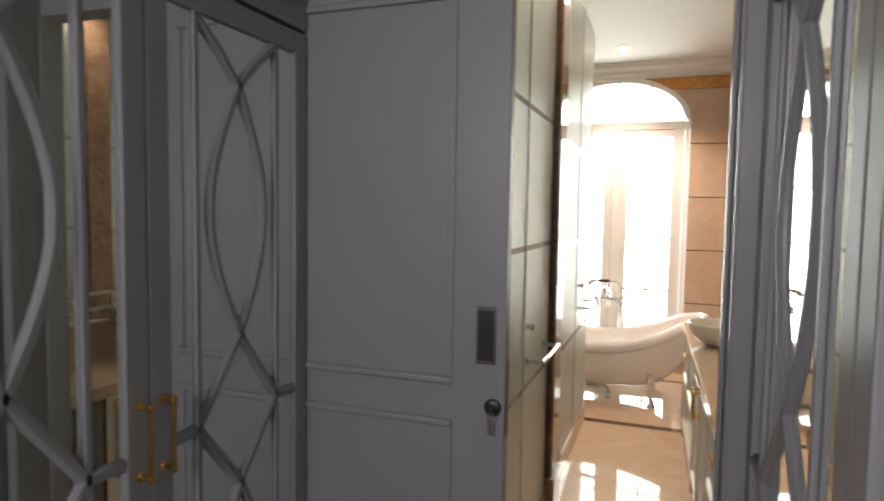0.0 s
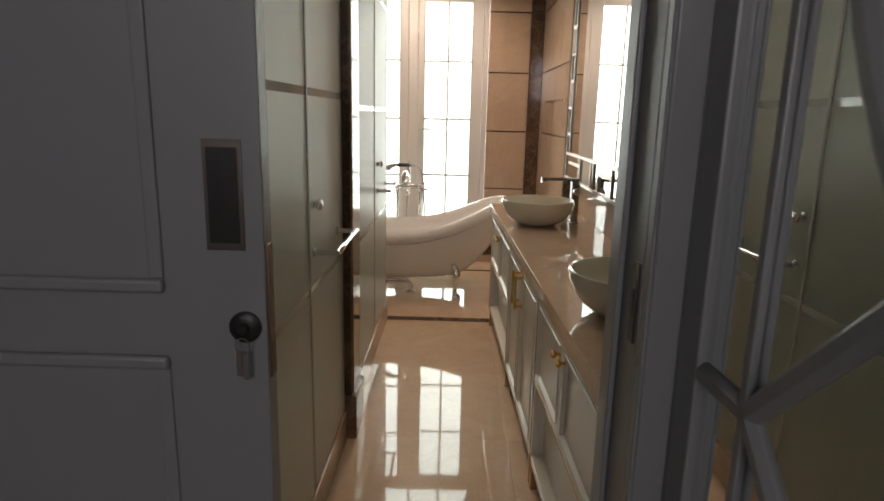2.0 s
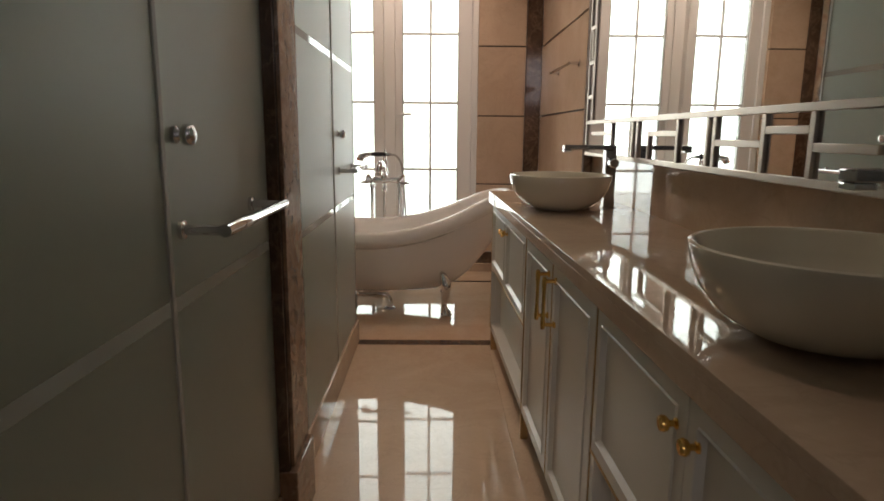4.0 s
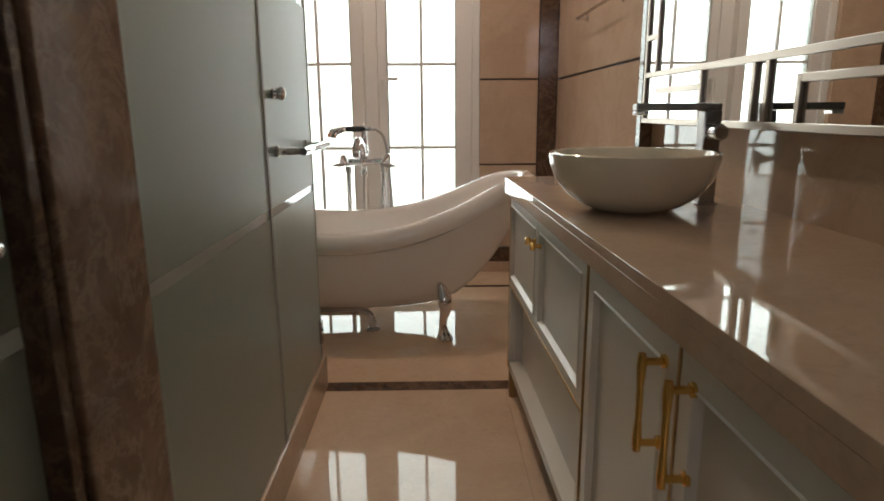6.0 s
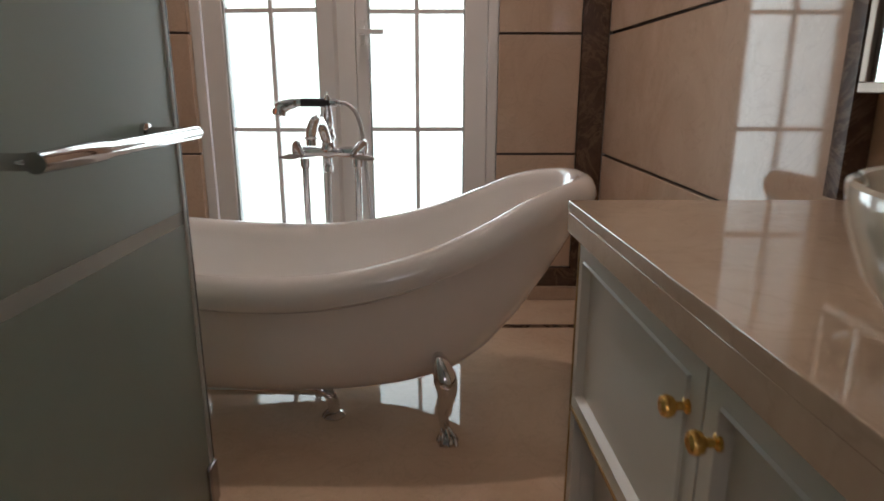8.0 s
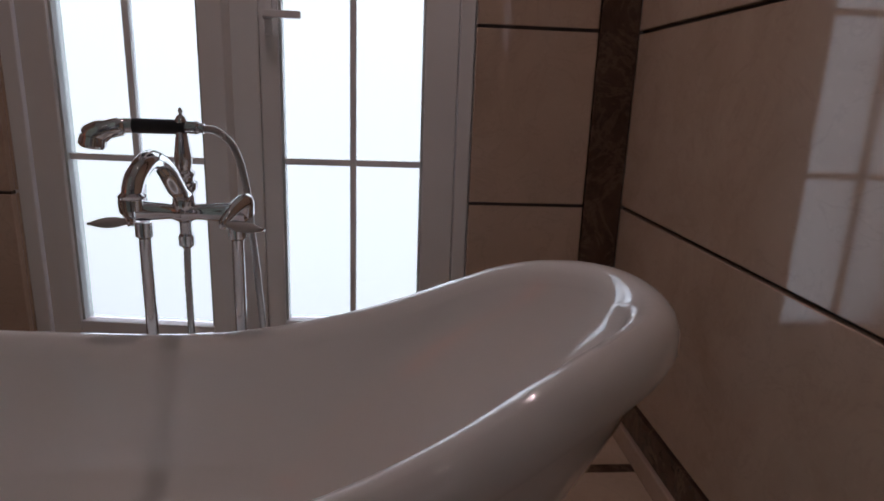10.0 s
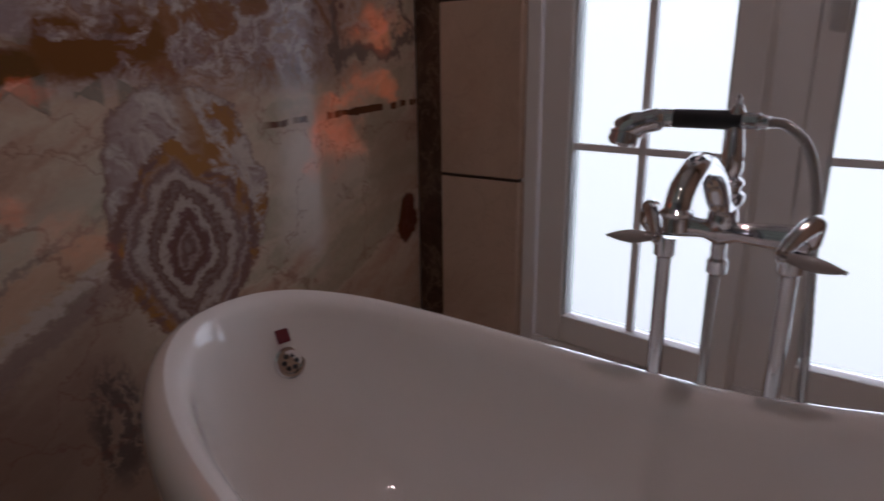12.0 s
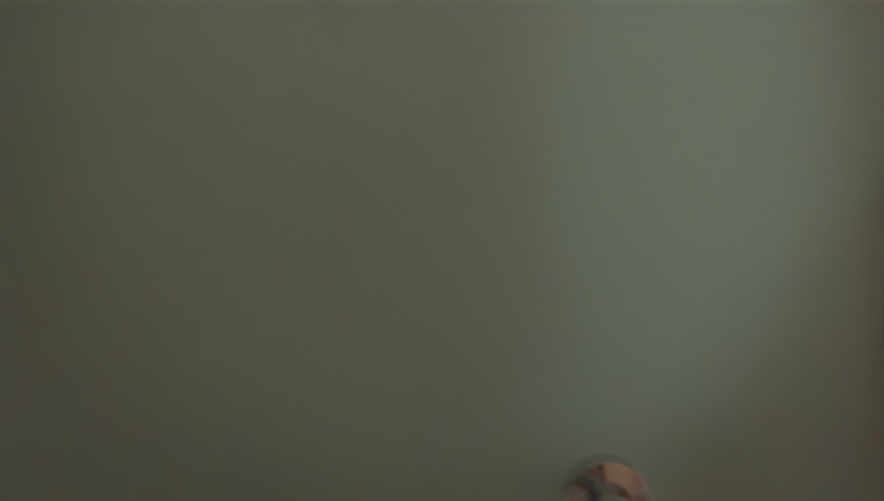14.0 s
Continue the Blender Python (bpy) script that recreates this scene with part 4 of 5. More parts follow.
def open_unit(y0, y1, pair, label):
    """Two small doors over a recessed panel."""
    u = thing("vanity_unit", label, "cabinet", "vanity units")
    mid = (y0 + y1) / 2
    back = BACK_X - 0.004
    for dims in ((CF + 0.02, back, y0, y0 + 0.02, 0.11, 0.769), (CF + 0.02, back, y1 - 0.02, y1, 0.11, 0.769),
                 (CF, back, y0 + 0.02, y1 - 0.02, 0.11, 0.142), (CF + 0.02, back, y0 + 0.02, y1 - 0.02, 0.425, 0.443),
                 (back - 0.012, back, y0 + 0.02, y1 - 0.02, 0.142, 0.425)):
        part("board", b(*dims, bevel=0.002), M["white"], u)
    part("recessed_panel", b(CF + 0.05, CF + 0.062, y0 + 0.021, y1 - 0.021, 0.143, 0.424), M["white"], u)
    part("stile", b(CF, CF + 0.02, y0 + 0.004, y0 + 0.03, 0.142, 0.434, bevel=0.002), M["white"], u)
    part("stile", b(CF, CF + 0.02, y1 - 0.03, y1 - 0.004, 0.142, 0.434, bevel=0.002), M["white"], u)
    shaker("door", y0 + 0.006, mid - 0.002, 0.443, 0.764, u)
    shaker("door", mid + 0.002, y1 - 0.006, 0.443, 0.764, u)
    for k in (-1, 1):
        gold_knob(u, mid + k * 0.035, pair)
    gold_line(u, y0 + 0.004, y1 - 0.004, 0.4365, 0.4415)
    gold_line(u, y0, y0 + 0.0035, 0.11, 0.768)
    gold_line(u, y1 - 0.0035, y1, 0.11, 0.768)
    leg(u, y1 - 0.02)
    leg(u, y0 + 0.02)
    return tapered(u)


def tall_unit(y0, y1, label):
    u = thing("vanity_unit", label, "cabinet", "vanity units")
    mid = (y0 + y1) / 2
    part("body", b(CF + 0.021, BACK_X - 0.004, y0, y1, 0.11, 0.769), M["white"], u)
    for a, c, h in ((y0 + 0.006, mid - 0.004, mid - 0.045), (mid + 0.004, y1 - 0.006, mid + 0.045)):
        d = shaker("door", a, c, 0.116, 0.764, u, 0.06)
        gold_bar(d, h, 0.585, 0.732)
    gold_line(u, mid - 0.003, mid + 0.003, 0.116, 0.764)
    leg(u, y0 + 0.02)
    return tapered(u)


open_unit(3.94, 4.945, 0.695, "white vanity unit with gold knobs over a recessed panel")
tall_unit(3.07, 3.935, "white two-door vanity unit with gold bar handles")
open_unit(2.17, 3.065, 0.703, "white vanity unit with gold knobs over a recessed panel")
top = thing("worktop", "polished beige marble worktop over the white vanity", "worktop")
part("slab", b(CF - 0.018, BACK_X - 0.001, 1.955, 4.968, 0.8071, 0.828, bevel=0.0015), M["top"], top)
part("front_edge", b(CF - 0.0175, CF + 0.03, 1.955, 4.9675, 0.772, 0.807, bevel=0.0006), M["top"], top, "thickened marble front edge")
part("end_edge", b(CF + 0.0305, BACK_X - 0.001, 4.93, 4.9675, 0.772, 0.807, bevel=0.0015), M["top"], top, "thickened marble end edge")
part("underlay", b(CF + 0.031, BACK_X - 0.002, 1.957, 4.929, 0.7695, 0.807), M["white"], top, "white board below the slab")
tapered(top)


def basin(cx, cy):
    bm = bmesh.new()
    out = [(0.074, 0.0), (0.092, 0.003), (0.130, 0.020), (0.164, 0.048), (0.187, 0.084), (0.199, 0.122), (0.202, 0.1435), (0.2015, 0.149), (0.198, 0.1515), (0.193, 0.150), (0.190, 0.145),
           (0.180, 0.106), (0.158, 0.068), (0.120, 0.037), (0.06, 0.022), (0.02, 0.019)]
    lathe(bm, [(rr * 0.955, h * 0.9) for rr, h in out], Matrix.Translation((cx, cy, 0.8275)), 72)
    t = tagged(new("vessel_basin"), "round cream ceramic vessel basin on the worktop", "basin", "vessel basins")
    part("bowl", bm, M["ceramic"], t)
    bm = bmesh.new()
    lathe(bm, [(0.022, 0), (0.022, 0.003), (0.016, 0.006), (0.004, 0.007)], Matrix.Translation((cx, cy, 0.8446)), 20)
    part("drain", bm, M["chrome"], t, "chrome drain plug")


basin(0.492, 4.20)
basin(0.575, 2.66)


def tall_tap(x, y):
    t = thing("basin_tap", "tall square-bodied dark chrome basin tap", "tap", "basin taps")
    part("body", b(x - 0.021, x + 0.021, y - 0.021, y + 0.021, 0.8275, 1.055, bevel=0.003), M["tapmetal"], t)
    part("base_plate", b(x - 0.027, x + 0.027, y - 0.027, y + 0.027, 0.8272, 0.833, bevel=0.002), M["tapmetal"], t)
    part("spout", b(x - 0.185, x + 0.021, y - 0.019, y + 0.019, 1.0552, 1.073, bevel=0.003), M["tapmetal"], t)
    part("nozzle", b(x - 0.185, x - 0.155, y - 0.017, y + 0.017, 1.045, 1.0550, bevel=0.002), M["chrome"], t)
    bm = bmesh.new()
    lathe(bm, [(0.016, 0), (0.016, 0.02), (0.019, 0.022), (0.019, 0.045), (0.015, 0.048)], along((x, y - 0.021, 1.005), (0, -1, 0)), 24)
    part("lever", bm, M["chrome"], t, "round chrome side control")


tall_tap(0.700, 4.28)
tall_tap(0.735, 2.62)

# mirror with a fretwork frame
mir = thing("wall_mirror", "large wall mirror with a chrome fretwork border", "mirror")
MY0, MY1, MZ0, MZ1, BW = 2.0, 4.955, 1.012, 2.72, 0.150
MX = 0.766
part("glass", b(MX, BACK_X - 0.001, MY0, MY1, MZ0, MZ1), M["mirror"], mir, "silvered mirror glass")


def fret(y0, y1, z0, z1):
    part("fret_bar", b(MX - 0.009, MX - 0.0005, y0, y1, z0, z1, bevel=0.002), M["frame_chrome"], mir)


t = 0.018
fret(MY0, MY1, MZ0, MZ0 + t)
fret(MY0, MY1, MZ1 - t, MZ1)
fret(MY0, MY0 + t, MZ0 + t, MZ1 - t)
fret(MY1 - t, MY1, MZ0 + t, MZ1 - t)
fret(MY0 + t, MY1 - t, MZ0 + BW, MZ0 + BW + t)
fret(MY0 + t, MY1 - t, MZ1 - BW - t, MZ1 - BW)
fret(MY0 + 0.10, MY0 + 0.10 + t, MZ0 + BW + t, MZ1 - BW - t)
fret(MY1 - 0.10 - t, MY1 - 0.10, MZ0 + BW + t, MZ1 - BW - t)
UPRIGHTS = (4.50, 4.215, 4.155, 3.765, 3.55, 3.505, 3.252, 3.065, 2.847, 2.56, 2.27)
# level bars: from, to, share of the border's height; a short upright closes one end below them
LEVELS = ((4.854, 4.50, 0.60, False), (4.03, 3.765, 0.60, True), (3.505, 3.252, 0.42, False), (3.252, 3.065, 0.66, False), (3.065, 2.862, 0.40, False), (2.72, 2.56, 0.60, True), (2.56, 2.27, 0.42, False))
for zb in (MZ0, MZ1 - BW - t):
    lo, hi = zb + t, zb + BW
    for y in UPRIGHTS:
        fret(y - t, y, lo, hi)
    for ya, ye, share, closed in LEVELS:
        zz = lo + (hi - lo) * share
        fret(ye, ya - t, zz, zz + t)
        if closed:
            fret(ya - t, ya, lo, zz + t)
z, k = MZ0 + BW + 0.12, 0
while z < MZ1 - BW - 0.2:
    for ya in (MY1 - 0.10, MY0 + t):
        fret(ya, ya + 0.10 - t, z, z + t)
        if k % 2:
            fret(ya + 0.035, ya + 0.035 + t, z + t, z + 0.16)
    z += 0.16
    k += 1
tagged(part("mirror_trim", b(BACK_X - 0.045, BACK_X - 0.002, 4.958, 4.998, 0.83, CEIL - 0.002), M["brown"]), "narrow dark marble strip beside the mirror", "trim", kind="structure")

# towel bar on the side wall
tb = thing("towel_bar", "small chrome towel bar on the tiled wall", "towel bar")
bm = bmesh.new()
tube(bm, [(SIDE_X - 0.055, 5.44, 1.51), (SIDE_X - 0.055, 6.08, 1.51)], 0.007, 12)
part("bar", bm, M["chrome"], tb)
for yy in (5.46, 6.06):
    bm = bmesh.new()
    tube(bm, [(SIDE_X - 0.001, yy, 1.51), (SIDE_X - 0.008, yy, 1.51), (SIDE_X - 0.009, yy, 1.51), (SIDE_X - 0.068, yy, 1.51)], [0.02, 0.02, 0.010, 0.010], 16)
    part("bracket", bm, M["chrome"], tb)

# ---- bathtub ----
TCX, TCY = -0.355, 5.80


def bathtub():
    tub = thing("bathtub", "white freestanding slipper bathtub on chrome claw feet", "bathtub")
    seg = 96

    def rim_height(c):
        d = TCX + c * (0.90 if c > 0 else 0.86) + 0.40
        if d < 0:
            return 0.527 + 0.15 * d * d
        v = 0.36 * d * d
        return 0.527 + (v if v < 0.17 else 0.17 + 0.085 * (1 - math.exp((0.17 - v) / 0.085)))

    def ring(bm, right, left, wide, zf):
        out = []
        for j in range(seg):
            a = 2 * math.pi * j / seg
            c, s = math.cos(a), math.sin(a)
            e = 2 / 2.35
            cx = math.copysign(abs(c) ** e, c)
            sy = math.copysign(abs(s) ** e, s)
            x = (right if c > 0 else left) * abs(cx) * (1 if c > 0 else -1)
            out.append(bm.verts.new((TCX + x, TCY + wide * sy * (1.08 if s > 0 else 1.0), zf(cx))))
        return out

    def skin(bm, rings, cap=True):
        for r, q in zip(rings, rings[1:]):
            for j in range(seg):
                bm.faces.new((r[j], r[(j + 1) % seg], q[(j + 1) % seg], q[j]))
        if cap:
            bm.faces.new(rings[-1])

    # outer: right, left reach and half width at each height share
    outer = [(0.0, 0.40, 0.52, 0.17), (0.02, 0.46, 0.58, 0.222), (0.09, 0.522, 0.655, 0.268), (0.22, 0.60, 0.72, 0.300), (0.42, 0.685, 0.785, 0.322), (0.65, 0.765, 0.825, 0.334),
             (0.85, 0.825, 0.845, 0.340), (1.0, 0.855, 0.852, 0.344)]
    bm = bmesh.new()
    base = ring(bm, 0.30, 0.46, 0.12, lambda c: 0.134)
    rings = [ring(bm, r, l * 0.905, w * 0.965, lambda c, f=f: 0.136 + (rim_height(c) - 0.102 - 0.136) * f) for f, r, l, w in outer]
    bm.faces.new(base[::-1])
    roll = ((-0.032, -0.098), (-0.009, -0.084), (0.0, -0.060), (-0.004, -0.036), (-0.014, -0.016), (-0.028, -0.004), (-0.043, 0.0), (-0.060, -0.007), (-0.074, -0.022), (-0.081, -0.042))
    lip = [(0.897 + o, 0.900 + o, 0.384 + o, d) for o, d in roll]
    rings += [ring(bm, r, l * 0.905, w * 0.965, lambda c, d=d: rim_height(c) + d) for r, l, w, d in lip]
    inner = [(0.90, 0.798, 0.812, 0.302), (0.7, 0.700, 0.795, 0.297), (0.45, 0.555, 0.76, 0.288), (0.22, 0.44, 0.70, 0.265), (0.07, 0.38, 0.63, 0.235), (0.0, 0.32, 0.54, 0.19)]
    rings += [ring(bm, r, l * 0.905, w * 0.965, lambda c, f=f: 0.20 + (rim_height(c) - 0.03 - 0.20) * f) for f, r, l, w in inner]
    rings.append(ring(bm, 0.15, 0.25, 0.08, lambda c: 0.196))
    skin(bm, [base] + rings)
    part("shell", bm, M["acrylic"], tub)
    # overflow on the low end
    q = along((TCX - 0.710, TCY + 0.085, 0.484), (0.93, -0.2, 0.36))
    bm = bmesh.new()
    lathe(bm, [(0.034, 0.0), (0.034, 0.006), (0.030, 0.010), (0.024, 0.010), (0.022, 0.006), (0.004, 0.006)], q, 28)
    over = part("overflow", bm, M["chrome"], tub, "round chrome overflow cover")
    # black discs in place of drilled holes, their shade put in as colour
    for a in range(6):
        bm = bmesh.new()
        lathe(bm, [(0.0052, 0), (0.0052, 0.0012)], q @ Matrix.Translation((0.014 * math.cos(a * 1.047), 0.014 * math.sin(a * 1.047), 0.0062)), 10)
        part("hole", bm, M["black"], over)
    bm = bmesh.new()
    box(bm, -0.014, 0.014, -0.014, 0.014, 0.0, 0.001)
    bmesh.ops.transform(bm, matrix=along((TCX - 0.716, TCY + 0.079, 0.541), (0.93, -0.2, 0.4)), verts=bm.verts)
    part("sticker", bm, M["red"], tub, "small dark red square sticker", smooth=False)

    # claw feet
    def foot(x, y):
        ox, oy = (1 if x > TCX else -1), (1 if y > TCY else -1)
        bm = bmesh.new()
        pts = arc([(x - 0.03 * ox, y - 0.035 * oy, 0.285), (x - 0.005 * ox, y - 0.004 * oy, 0.235), (x + 0.008 * ox, y + 0.012 * oy, 0.165), (x - 0.002 * ox, y + 0.0, 0.095), (x + 0.004 * ox, y + 0.006 * oy, 0.045), (x + 0.01 * ox, y + 0.012 * oy, 0.02)], 5)
        n = len(pts)
        shape = ((0.0, 0.005), (0.12, 0.022), (0.30, 0.036), (0.45, 0.026), (0.65, 0.015), (0.85, 0.015), (1.0, 0.02))
        rad = []
        for i in range(n):
            k = i / (n - 1)
            (k0, r0), (k1, r1) = next((p, q) for p, q in zip(shape, shape[1:]) if k <= q[0])
            rad.append(r0 + (r1 - r0) * (k - k0) / (k1 - k0))
        tube(bm, pts, rad, 14)
        lathe(bm, [(0.012, 0.0), (0.031, 0.002), (0.034, 0.012), (0.028, 0.024), (0.018, 0.032), (0.006, 0.035)], Matrix.Translation((x + 0.01 * ox, y + 0.012 * oy, 0.0)), 18)
        for k in (-1, 0, 1):
            tube(bm, arc([(x + 0.004 * ox + 0.008 * k, y + 0.006 * oy - 0.004, 0.05), (x + 0.012 * ox + 0.018 * k, y + 0.03 * oy, 0.032), (x + 0.014 * ox + 0.022 * k, y + 0.042 * oy, 0.006)], 4), 0.006, 8)
        part("foot", bm, M["chrome"], tub, "chrome claw foot")

    for x in (0.072, -0.86):
        for y in (TCY - 0.27, TCY + 0.27):
            foot(x, y)
    bm = bmesh.new()
    tube(bm, arc([(-0.92, 5.68, 0.17), (-0.90, 5.68, 0.115), (-0.84, 5.68, 0.10), (-0.6, 5.68, 0.096), (-0.36, 5.68, 0.094), (-0.30, 5.68, 0.084), (-0.28, 5.68, 0.05), (-0.279, 5.68, 0.0)], 6), 0.019, 16)
    lathe(bm, [(0.038, 0.0), (0.038, 0.004), (0.030, 0.012), (0.019, 0.016)], Matrix.Translation((-0.279, 5.68, 0.0)), 24)
    part("waste_pipe", bm, M["chrome"], tub, "chrome waste pipe into the floor")


bathtub()


def bath_faucet():
    f = thing("bath_faucet", "chrome floor-standing bath mixer with hand shower", "faucet")
    y = 6.165
    cx = -0.335
    for x in (-0.418, -0.232):
        bm = bmesh.new()
        tube(bm, [(x, y, 0.0), (x, y, 0.74), (x, y, 0.745), (x, y, 0.775)], [0.0125, 0.0125, 0.018, 0.018], 16)
        lathe(bm, [(0.034, 0), (0.034, 0.004), (0.022, 0.014), (0.013, 0.018)], Matrix.Translation((x, y, 0)), 20)
        part("riser", bm, M["chrome"], f, "chrome riser pipe")
    bm = bmesh.new()
    tube(bm, [(-0.455, y, 0.798), (-0.448, y, 0.798), (-0.40, y, 0.798), (-0.36, y, 0.798), (-0.335, y, 0.798), (-0.31, y, 0.798), (-0.26, y, 0.798), (-0.212, y, 0.798), (-0.205, y, 0.798)],
         [0.014, 0.022, 0.020, 0.016, 0.026, 0.016, 0.020, 0.022, 0.014], 18)
    lathe(bm, [(0.010, -0.075), (0.016, -0.07), (0.016, -0.05), (0.012, -0.045), (0.012, -0.02), (0.024, 0.0), (0.022, 0.03), (0.018, 0.05), (0.022, 0.055), (0.022, 0.075), (0.012, 0.08)],
          Matrix.Translation((cx, y, 0.798)), 20)
    part("body", bm, M["chrome"], f)
    bm = bmesh.new()
    pts = arc([(cx, y, 0.835), (cx - 0.002, y - 0.03, 0.85), (cx - 0.006, y - 0.075, 0.895), (cx - 0.011, y - 0.13, 0.917), (cx - 0.016, y - 0.182, 0.896), (cx - 0.018, y - 0.202, 0.868), (cx - 0.018, y - 0.204, 0.838)], 6)
    n = len(pts)
    tube(bm, pts, [0.0195 - 0.003 * i / n if i < n - 5 else 0.0165 for i in range(n)], 18)
    lathe(bm, [(0.0165, -0.004), (0.022, 0), (0.023, 0.004), (0.0165, 0.009)], Matrix.Translation((cx - 0.018, y - 0.203, 0.860)), 20)
    part("spout", bm, M["chrome"], f, "curved chrome swan-neck spout")
    # cradle and hand shower
    bm = bmesh.new()
    lathe(bm, [(0.018, -0.03), (0.024, -0.022), (0.024, -0.010), (0.016, -0.004), (0.021, 0.004), (0.021, 0.010), (0.014, 0.016), (0.0175, 0.030), (0.0165, 0.050), (0.012, 0.085), (0.0105, 0.105), (0.013, 0.110), (0.009, 0.120), (0.003, 0.125), (0.005, 0.132), (0.002, 0.138)], Matrix.Translation((cx + 0.004, y, 0.868)), 18)
    part("cradle", bm, M["chrome"], f)
    hs = part("hand_shower", tube(bmesh.new(), arc([(-0.287, y, 0.966), (-0.30, y, 0.967), (-0.32, y, 0.968), (-0.425, y, 0.968), (-0.445, y - 0.004, 0.966), (-0.475, y - 0.012, 0.957), (-0.503, y - 0.02, 0.943)], 4),
                                  [0.010] * 4 + [0.013] * 4 + [0.0125] * 4 + [0.015] * 4 + [0.019] * 4 + [0.023] * 4 + [0.020], 16), M["chrome"], f, "chrome hand shower")
    part("grip", tube(bmesh.new(), [(-0.322, y, 0.968), (-0.422, y, 0.968)], 0.0148, 18), M["black"], hs, "black grip")
    bm = bmesh.new()
    lathe(bm, [(0.022, 0.0), (0.026, 0.006), (0.024, 0.022), (0.012, 0.030)], along((-0.496, y - 0.018, 0.925), (0.2, 0, 1)), 20)
    part("spray_head", bm, M["chrome"], hs)
    hose = arc([(-0.287, y, 0.966), (-0.262, y, 0.962), (-0.232, y + 0.006, 0.93), (-0.214, y + 0.012, 0.86), (-0.206, y + 0.016, 0.76), (-0.196, y + 0.02, 0.62), (-0.19, y + 0.02, 0.48), (-0.20, y + 0.02, 0.30), (-0.26, y + 0.02, 0.16), (-0.31, y + 0.015, 0.24), (-0.336, y + 0.006, 0.45), (-0.338, y + 0.002, 0.62), (cx, y, 0.73)], 16)
    part("hose", tube(bmesh.new(), hose, [0.0078 if i % 2 else 0.0066 for i in range(len(hose))], 10), M["steel"], f, "ribbed metal hose")
    for hub, mid, arm, tip in (((-0.445, 0.800), (-0.440, 0.826), (-0.410, 0.792), (-0.487, 0.787)), ((-0.214, 0.800), (-0.208, 0.828), (-0.241, 0.790), (-0.160, 0.781))):
        bm = bmesh.new()
        pts = arc([(hub[0], y, hub[1]), (mid[0], y - 0.022, mid[1]), ((mid[0] + arm[0]) / 2, y - 0.052, 0.814), (arm[0], y - 0.076, arm[1])], 5)
        tube(bm, pts, [0.019 - 0.0105 * i / (len(pts) - 1) for i in range(len(pts))], 14)
        lv = part("lever", bm, M["chrome"], f)
        a, c = Vector((arm[0], y - 0.076, arm[1])), Vector((tip[0], y - 0.084, tip[1]))
        bm = bmesh.new()
        tube(bm, [a + (c - a) * k for k in (-0.05, 0.0, 0.04, 0.08, 0.12)], [0.006, 0.011, 0.008, 0.011, 0.007], 14)
        part("ferrule", bm, M["chrome"], lv, "turned chrome ferrule")
        bm = bmesh.new()
        tube(bm, [a + (c - a) * k for k in (0.12, 0.2, 0.35, 0.55, 0.75, 0.9, 0.97)], [0.006, 0.0075, 0.0100, 0.0110, 0.0085, 0.005, 0.003], 14)
        part("lever_handle", bm, M["porcelain"], lv, "pale porcelain lever handle")
        bm = bmesh.new()
        tube(bm, [a + (c - a) * k for k in (0.96, 0.99, 1.03)], [0.0032, 0.004, 0.002], 10)
        part("tip", bm, M["chrome"], lv, "small chrome tip")
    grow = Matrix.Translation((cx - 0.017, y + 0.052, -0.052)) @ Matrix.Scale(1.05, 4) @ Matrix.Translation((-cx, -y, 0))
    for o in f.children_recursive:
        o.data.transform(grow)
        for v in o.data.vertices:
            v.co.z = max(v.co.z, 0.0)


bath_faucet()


def ceiling_spot(x, y, share=1.0):
    s = thing("ceiling_light", "small recessed warm ceiling spot, switched on; four of the five are added", "ceiling light", "recessed ceiling spots")
    bm = bmesh.new()
    lathe(bm, [(0.055, -0.004), (0.050, -0.010), (0.038, -0.008), (0.036, -0.001), (0.055, -0.001)], Matrix.Translation((x, y, CEIL)), 28)
    part("trim_ring", bm, M["plaster"], s)
    bm = bmesh.new()
    lathe(bm, [(0.034, -0.006), (0.034, -0.0045)], Matrix.Translation((x, y, CEIL)), 24)
    part("lamp_face", bm, M["lamp"], s, "glowing lamp face")
    lt = bpy.data.lights.new("ceiling_light_lamp", "SPOT")
    lt.energy, lt.color, lt.spot_size, lt.spot_blend, lt.shadow_soft_size = LAMP_WATTS * 4 * share, (1.0, 0.80, 0.60), radians(120), 0.6, 0.03
    lo = new("lamp", lt)
    lo.matrix_world = Matrix.Translation((x, y, CEIL - 0.03))


# only the spot over the tub is known; the other four are added
for x, y, share in ((-0.27, 6.08, 2.0), (-0.12, 4.7, 0.22), (-0.2, 3.3, 0.42), (-0.95, 4.15, 1.1), (-0.95, 2.6, 1.2)):
    ceiling_spot(x, y, share)

# added fill lamp before the passage's end wall; no doorway there
lt = bpy.data.lights.new("doorway_daylight", "AREA")
lt.energy, lt.color, lt.shape, lt.size, lt.size_y = BACK_WATTS, (1.0, 0.96, 0.93), "RECTANGLE", 1.0, 0.9
lo = new("doorway_daylight", lt)
lo.matrix_world = look((-0.25, -2.15, 2.25), (-0.25, 0.0, 2.1))

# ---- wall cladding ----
onyx = tagged(part("onyx_slab", b(ONYX_X - 0.02, ONYX_X, 5.02, FAR_Y - 0.002, 0.0, 2.95), M["onyx"], smooth=False), "red and cream onyx slab wall, backlight put in as its own glow", "wall panel", kind="structure")

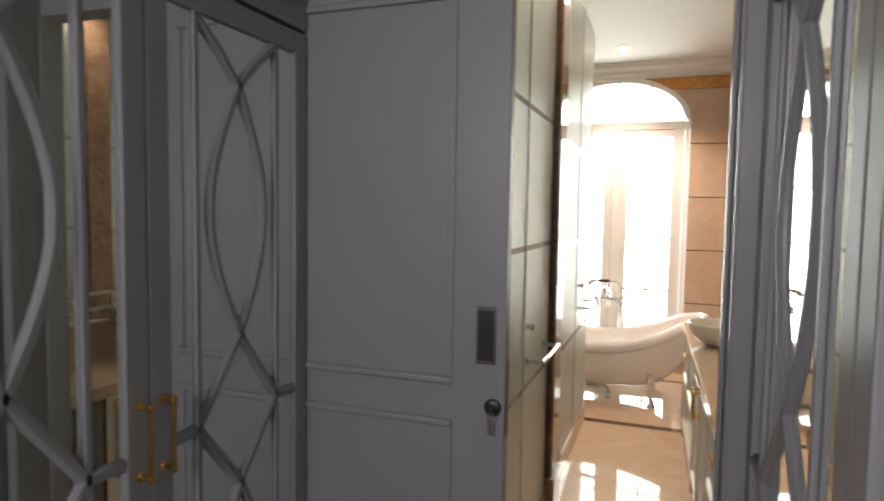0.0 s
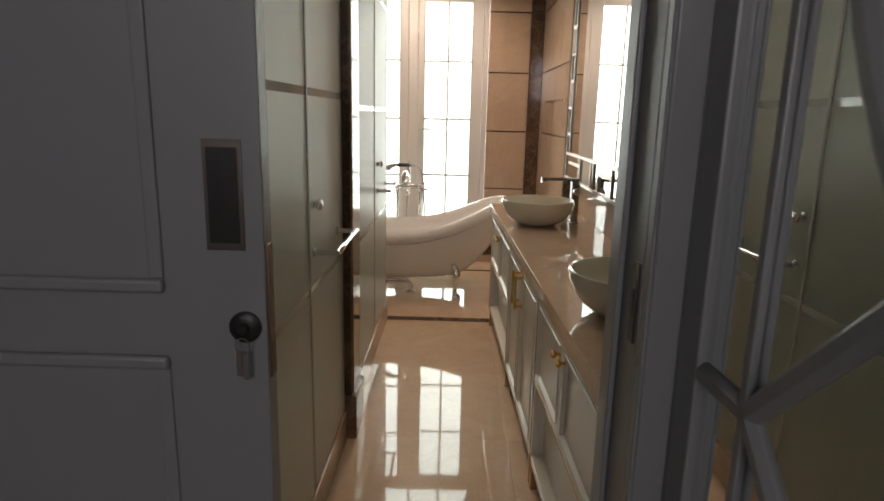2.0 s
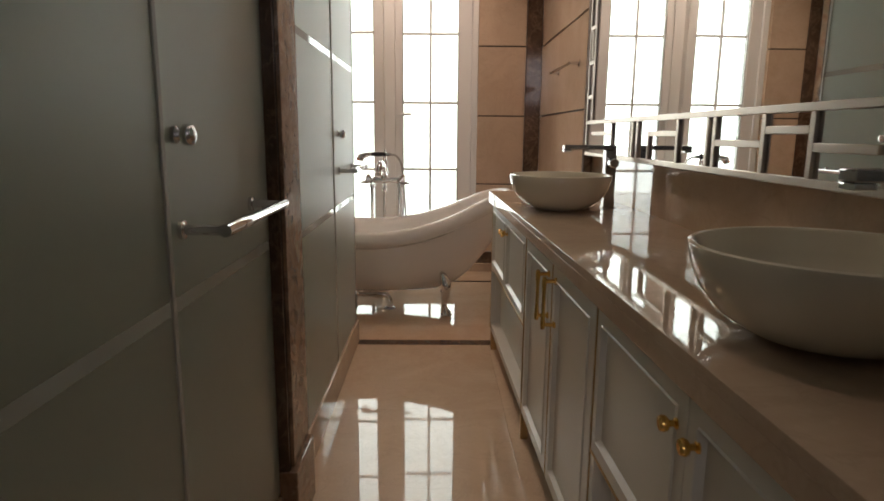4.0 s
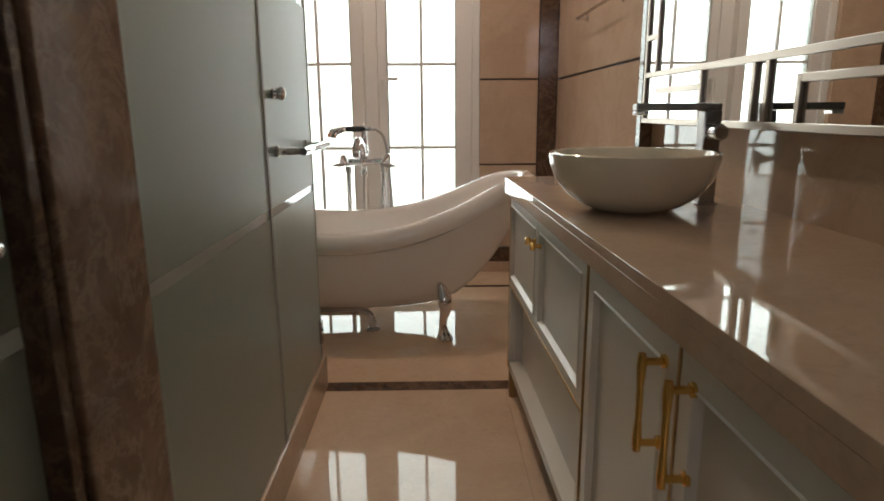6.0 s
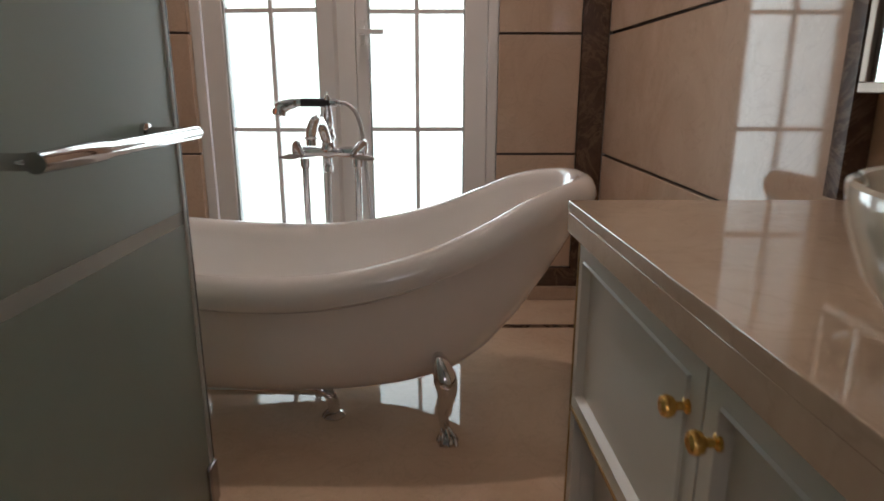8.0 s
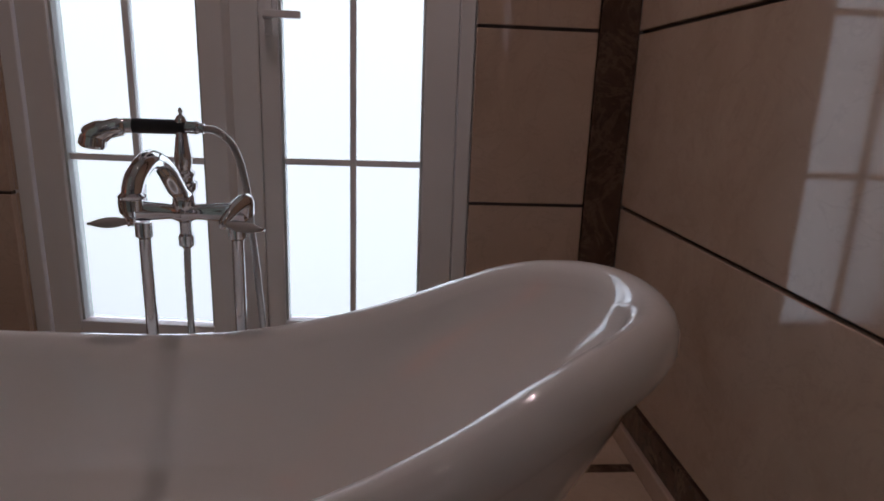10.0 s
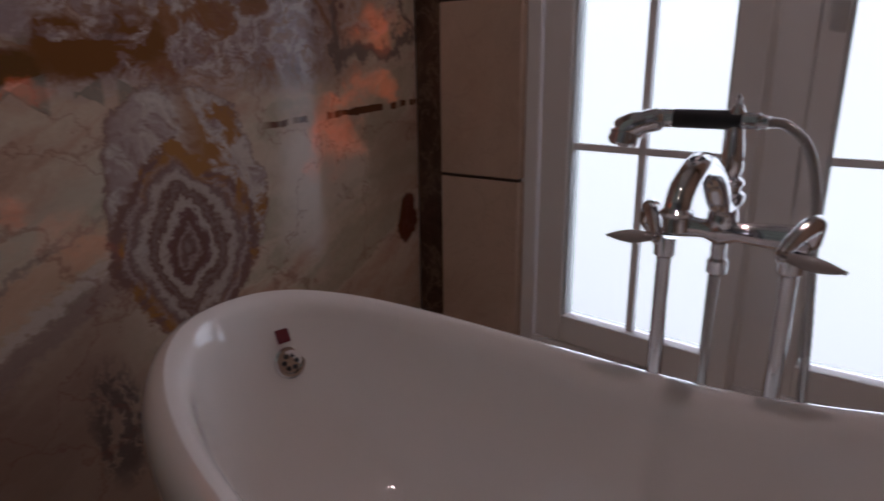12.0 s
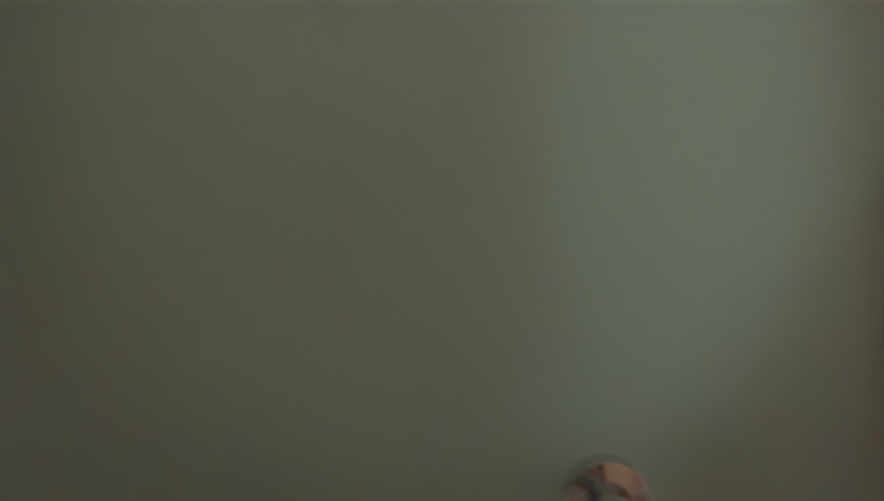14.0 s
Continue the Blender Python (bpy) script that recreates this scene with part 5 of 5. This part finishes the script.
tiles_n = thing("wall_tiles_north", "polished beige marble tiles on the window wall", "tiles", kind="structure")
tiles_e = thing("wall_tiles_east", "polished beige marble tiles beside the tub", "tiles", kind="structure")
for i in range(len(JOINTS) - 1):
    z0, z1 = JOINTS[i] + G, JOINTS[i + 1] - G
    part("tile", b(-1.337, L - 0.001, FAR_Y, FAR_Y + 0.024, z0, z1, bevel=0.002, seg=1), M["tile"], tiles_n)
    part("tile", b(R + 0.001, 0.70, FAR_Y, FAR_Y + 0.024, z0, z1, bevel=0.002, seg=1), M["tile"], tiles_n)
    part("tile", b(L - 0.004, L - 0.0005, FAR_Y + 0.026, FY0 + 0.02, z0, min(z1, SPRING), bevel=0.002, seg=1), M["tile"], tiles_n) if z0 < SPRING else None
    for y0, y1 in ((5.06, FAR_Y - 0.002),):
        part("tile", b(SIDE_X, SIDE_X + 0.019, y0, y1, z0, z1, bevel=0.002, seg=1), M["tile"], tiles_e)
    if i:
        for a, c in ((-1.337, L - 0.001), (R + 0.001, 0.70)):
            part("joint_strip", b(a, c, FAR_Y + 0.0045, FAR_Y + 0.0245, JOINTS[i] - G + 0.0002, JOINTS[i] + G - 0.0002), M["joint"], tiles_n, "dark joint between tiles")
for a, c in ((L, WIN_X - 0.545), (WIN_X + 0.545, R)):
    bm = bmesh.new()
    prism(bm, steps(a + 0.0005, c - 0.0005, 12), lambda x: arch(x) + 0.002, lambda x: JOINTS[-1] - G, FAR_Y, FAR_Y + 0.024)
    part("tile", bm, M["tile"], tiles_n, smooth=False)
bm = bmesh.new()
prism(bm, steps(-1.43, SIDE_X - 0.001, 60), lambda x: max(JOINTS[-1] + G, arch(x) + 0.002 if abs(x - WIN_X) < WIN_HALF else 0), lambda x: 2.954, FAR_Y + 0.001, FAR_Y + 0.024)
tagged(part("frieze_north", bm, M["amber"], smooth=False), "amber marble frieze band below the cornice", "frieze", kind="structure")
tagged(part("frieze_east", b(SIDE_X + 0.001, SIDE_X + 0.019, 5.06, FAR_Y - 0.002, JOINTS[-1] + G, 2.954), M["amber"], smooth=False), "amber marble frieze band below the cornice", "frieze", kind="structure")
for nm, dims in (("trim_north_west", (-1.432, -1.340, FAR_Y - 0.003, FAR_Y + 0.024, 0.0, 2.826)), ("trim_north_east", (0.704, SIDE_X - 0.001, FAR_Y - 0.003, FAR_Y + 0.024, 0.0, 2.826)),
                 ("trim_east_end", (SIDE_X - 0.008, SIDE_X + 0.019, 5.0, 5.056, 0.0, CEIL - 0.15))):
    tagged(part(nm, b(*dims, bevel=0.002, seg=1), M["brown"]), "dark brown marble corner strip", "trim", kind="structure")
for nm, dims in (("baseboard_north", (-1.335, 0.715, FAR_Y - 0.006, FAR_Y + 0.024, 0.07, 0.162)), ("baseboard_east", (SIDE_X - 0.006, SIDE_X + 0.019, 5.06, FAR_Y - 0.02, 0.07, 0.162))):
    tagged(part(nm, b(*dims, bevel=0.002, seg=1), M["brown"]), "dark brown marble baseboard", "baseboard", kind="structure")
for nm, dims in (("base_north", (-1.335, SIDE_X - 0.021, FAR_Y - 0.018, FAR_Y + 0.024, 0.0, 0.068)), ("base_east", (SIDE_X - 0.018, SIDE_X + 0.019, 5.06, FAR_Y - 0.02, 0.0, 0.068))):
    tagged(part(nm, b(*dims, bevel=0.006), M["tile"]), "pale marble foot of the wall", "baseboard", kind="structure")

# floor slabs
fl = thing("floor_slabs", "large polished beige marble floor slabs", "floor", kind="structure")


def floor_piece(x0, x1, y0, y1, material="floor", name="slab"):
    part(name, b(x0 + 0.0003, x1 - 0.0003, y0 + 0.0003, y1 - 0.0003, -0.012, 0.0), M[material], fl, smooth=False)


for y0, y1 in ((1.951, 2.60), (2.60, 3.40), (3.40, 4.20), (4.20, 4.985)):
    for x0, x1 in ((-1.43, GLASS_X), (GLASS_X, 0.30), (0.30, BACK_X)):
        floor_piece(x0, x1, y0, y1)
floor_piece(-1.43, BACK_X, 4.985, 5.065, "brown", "dark_strip")
for x0, x1 in ((-1.43, -0.80), (-0.80, SIDE_X + 0.019)):
    floor_piece(x0, x1, 5.065, 6.42)
floor_piece(-1.43, SIDE_X + 0.019, 6.42, 6.46, "brown", "dark_strip")
floor_piece(-1.43, SIDE_X + 0.019, 6.46, FAR_Y + 0.02)
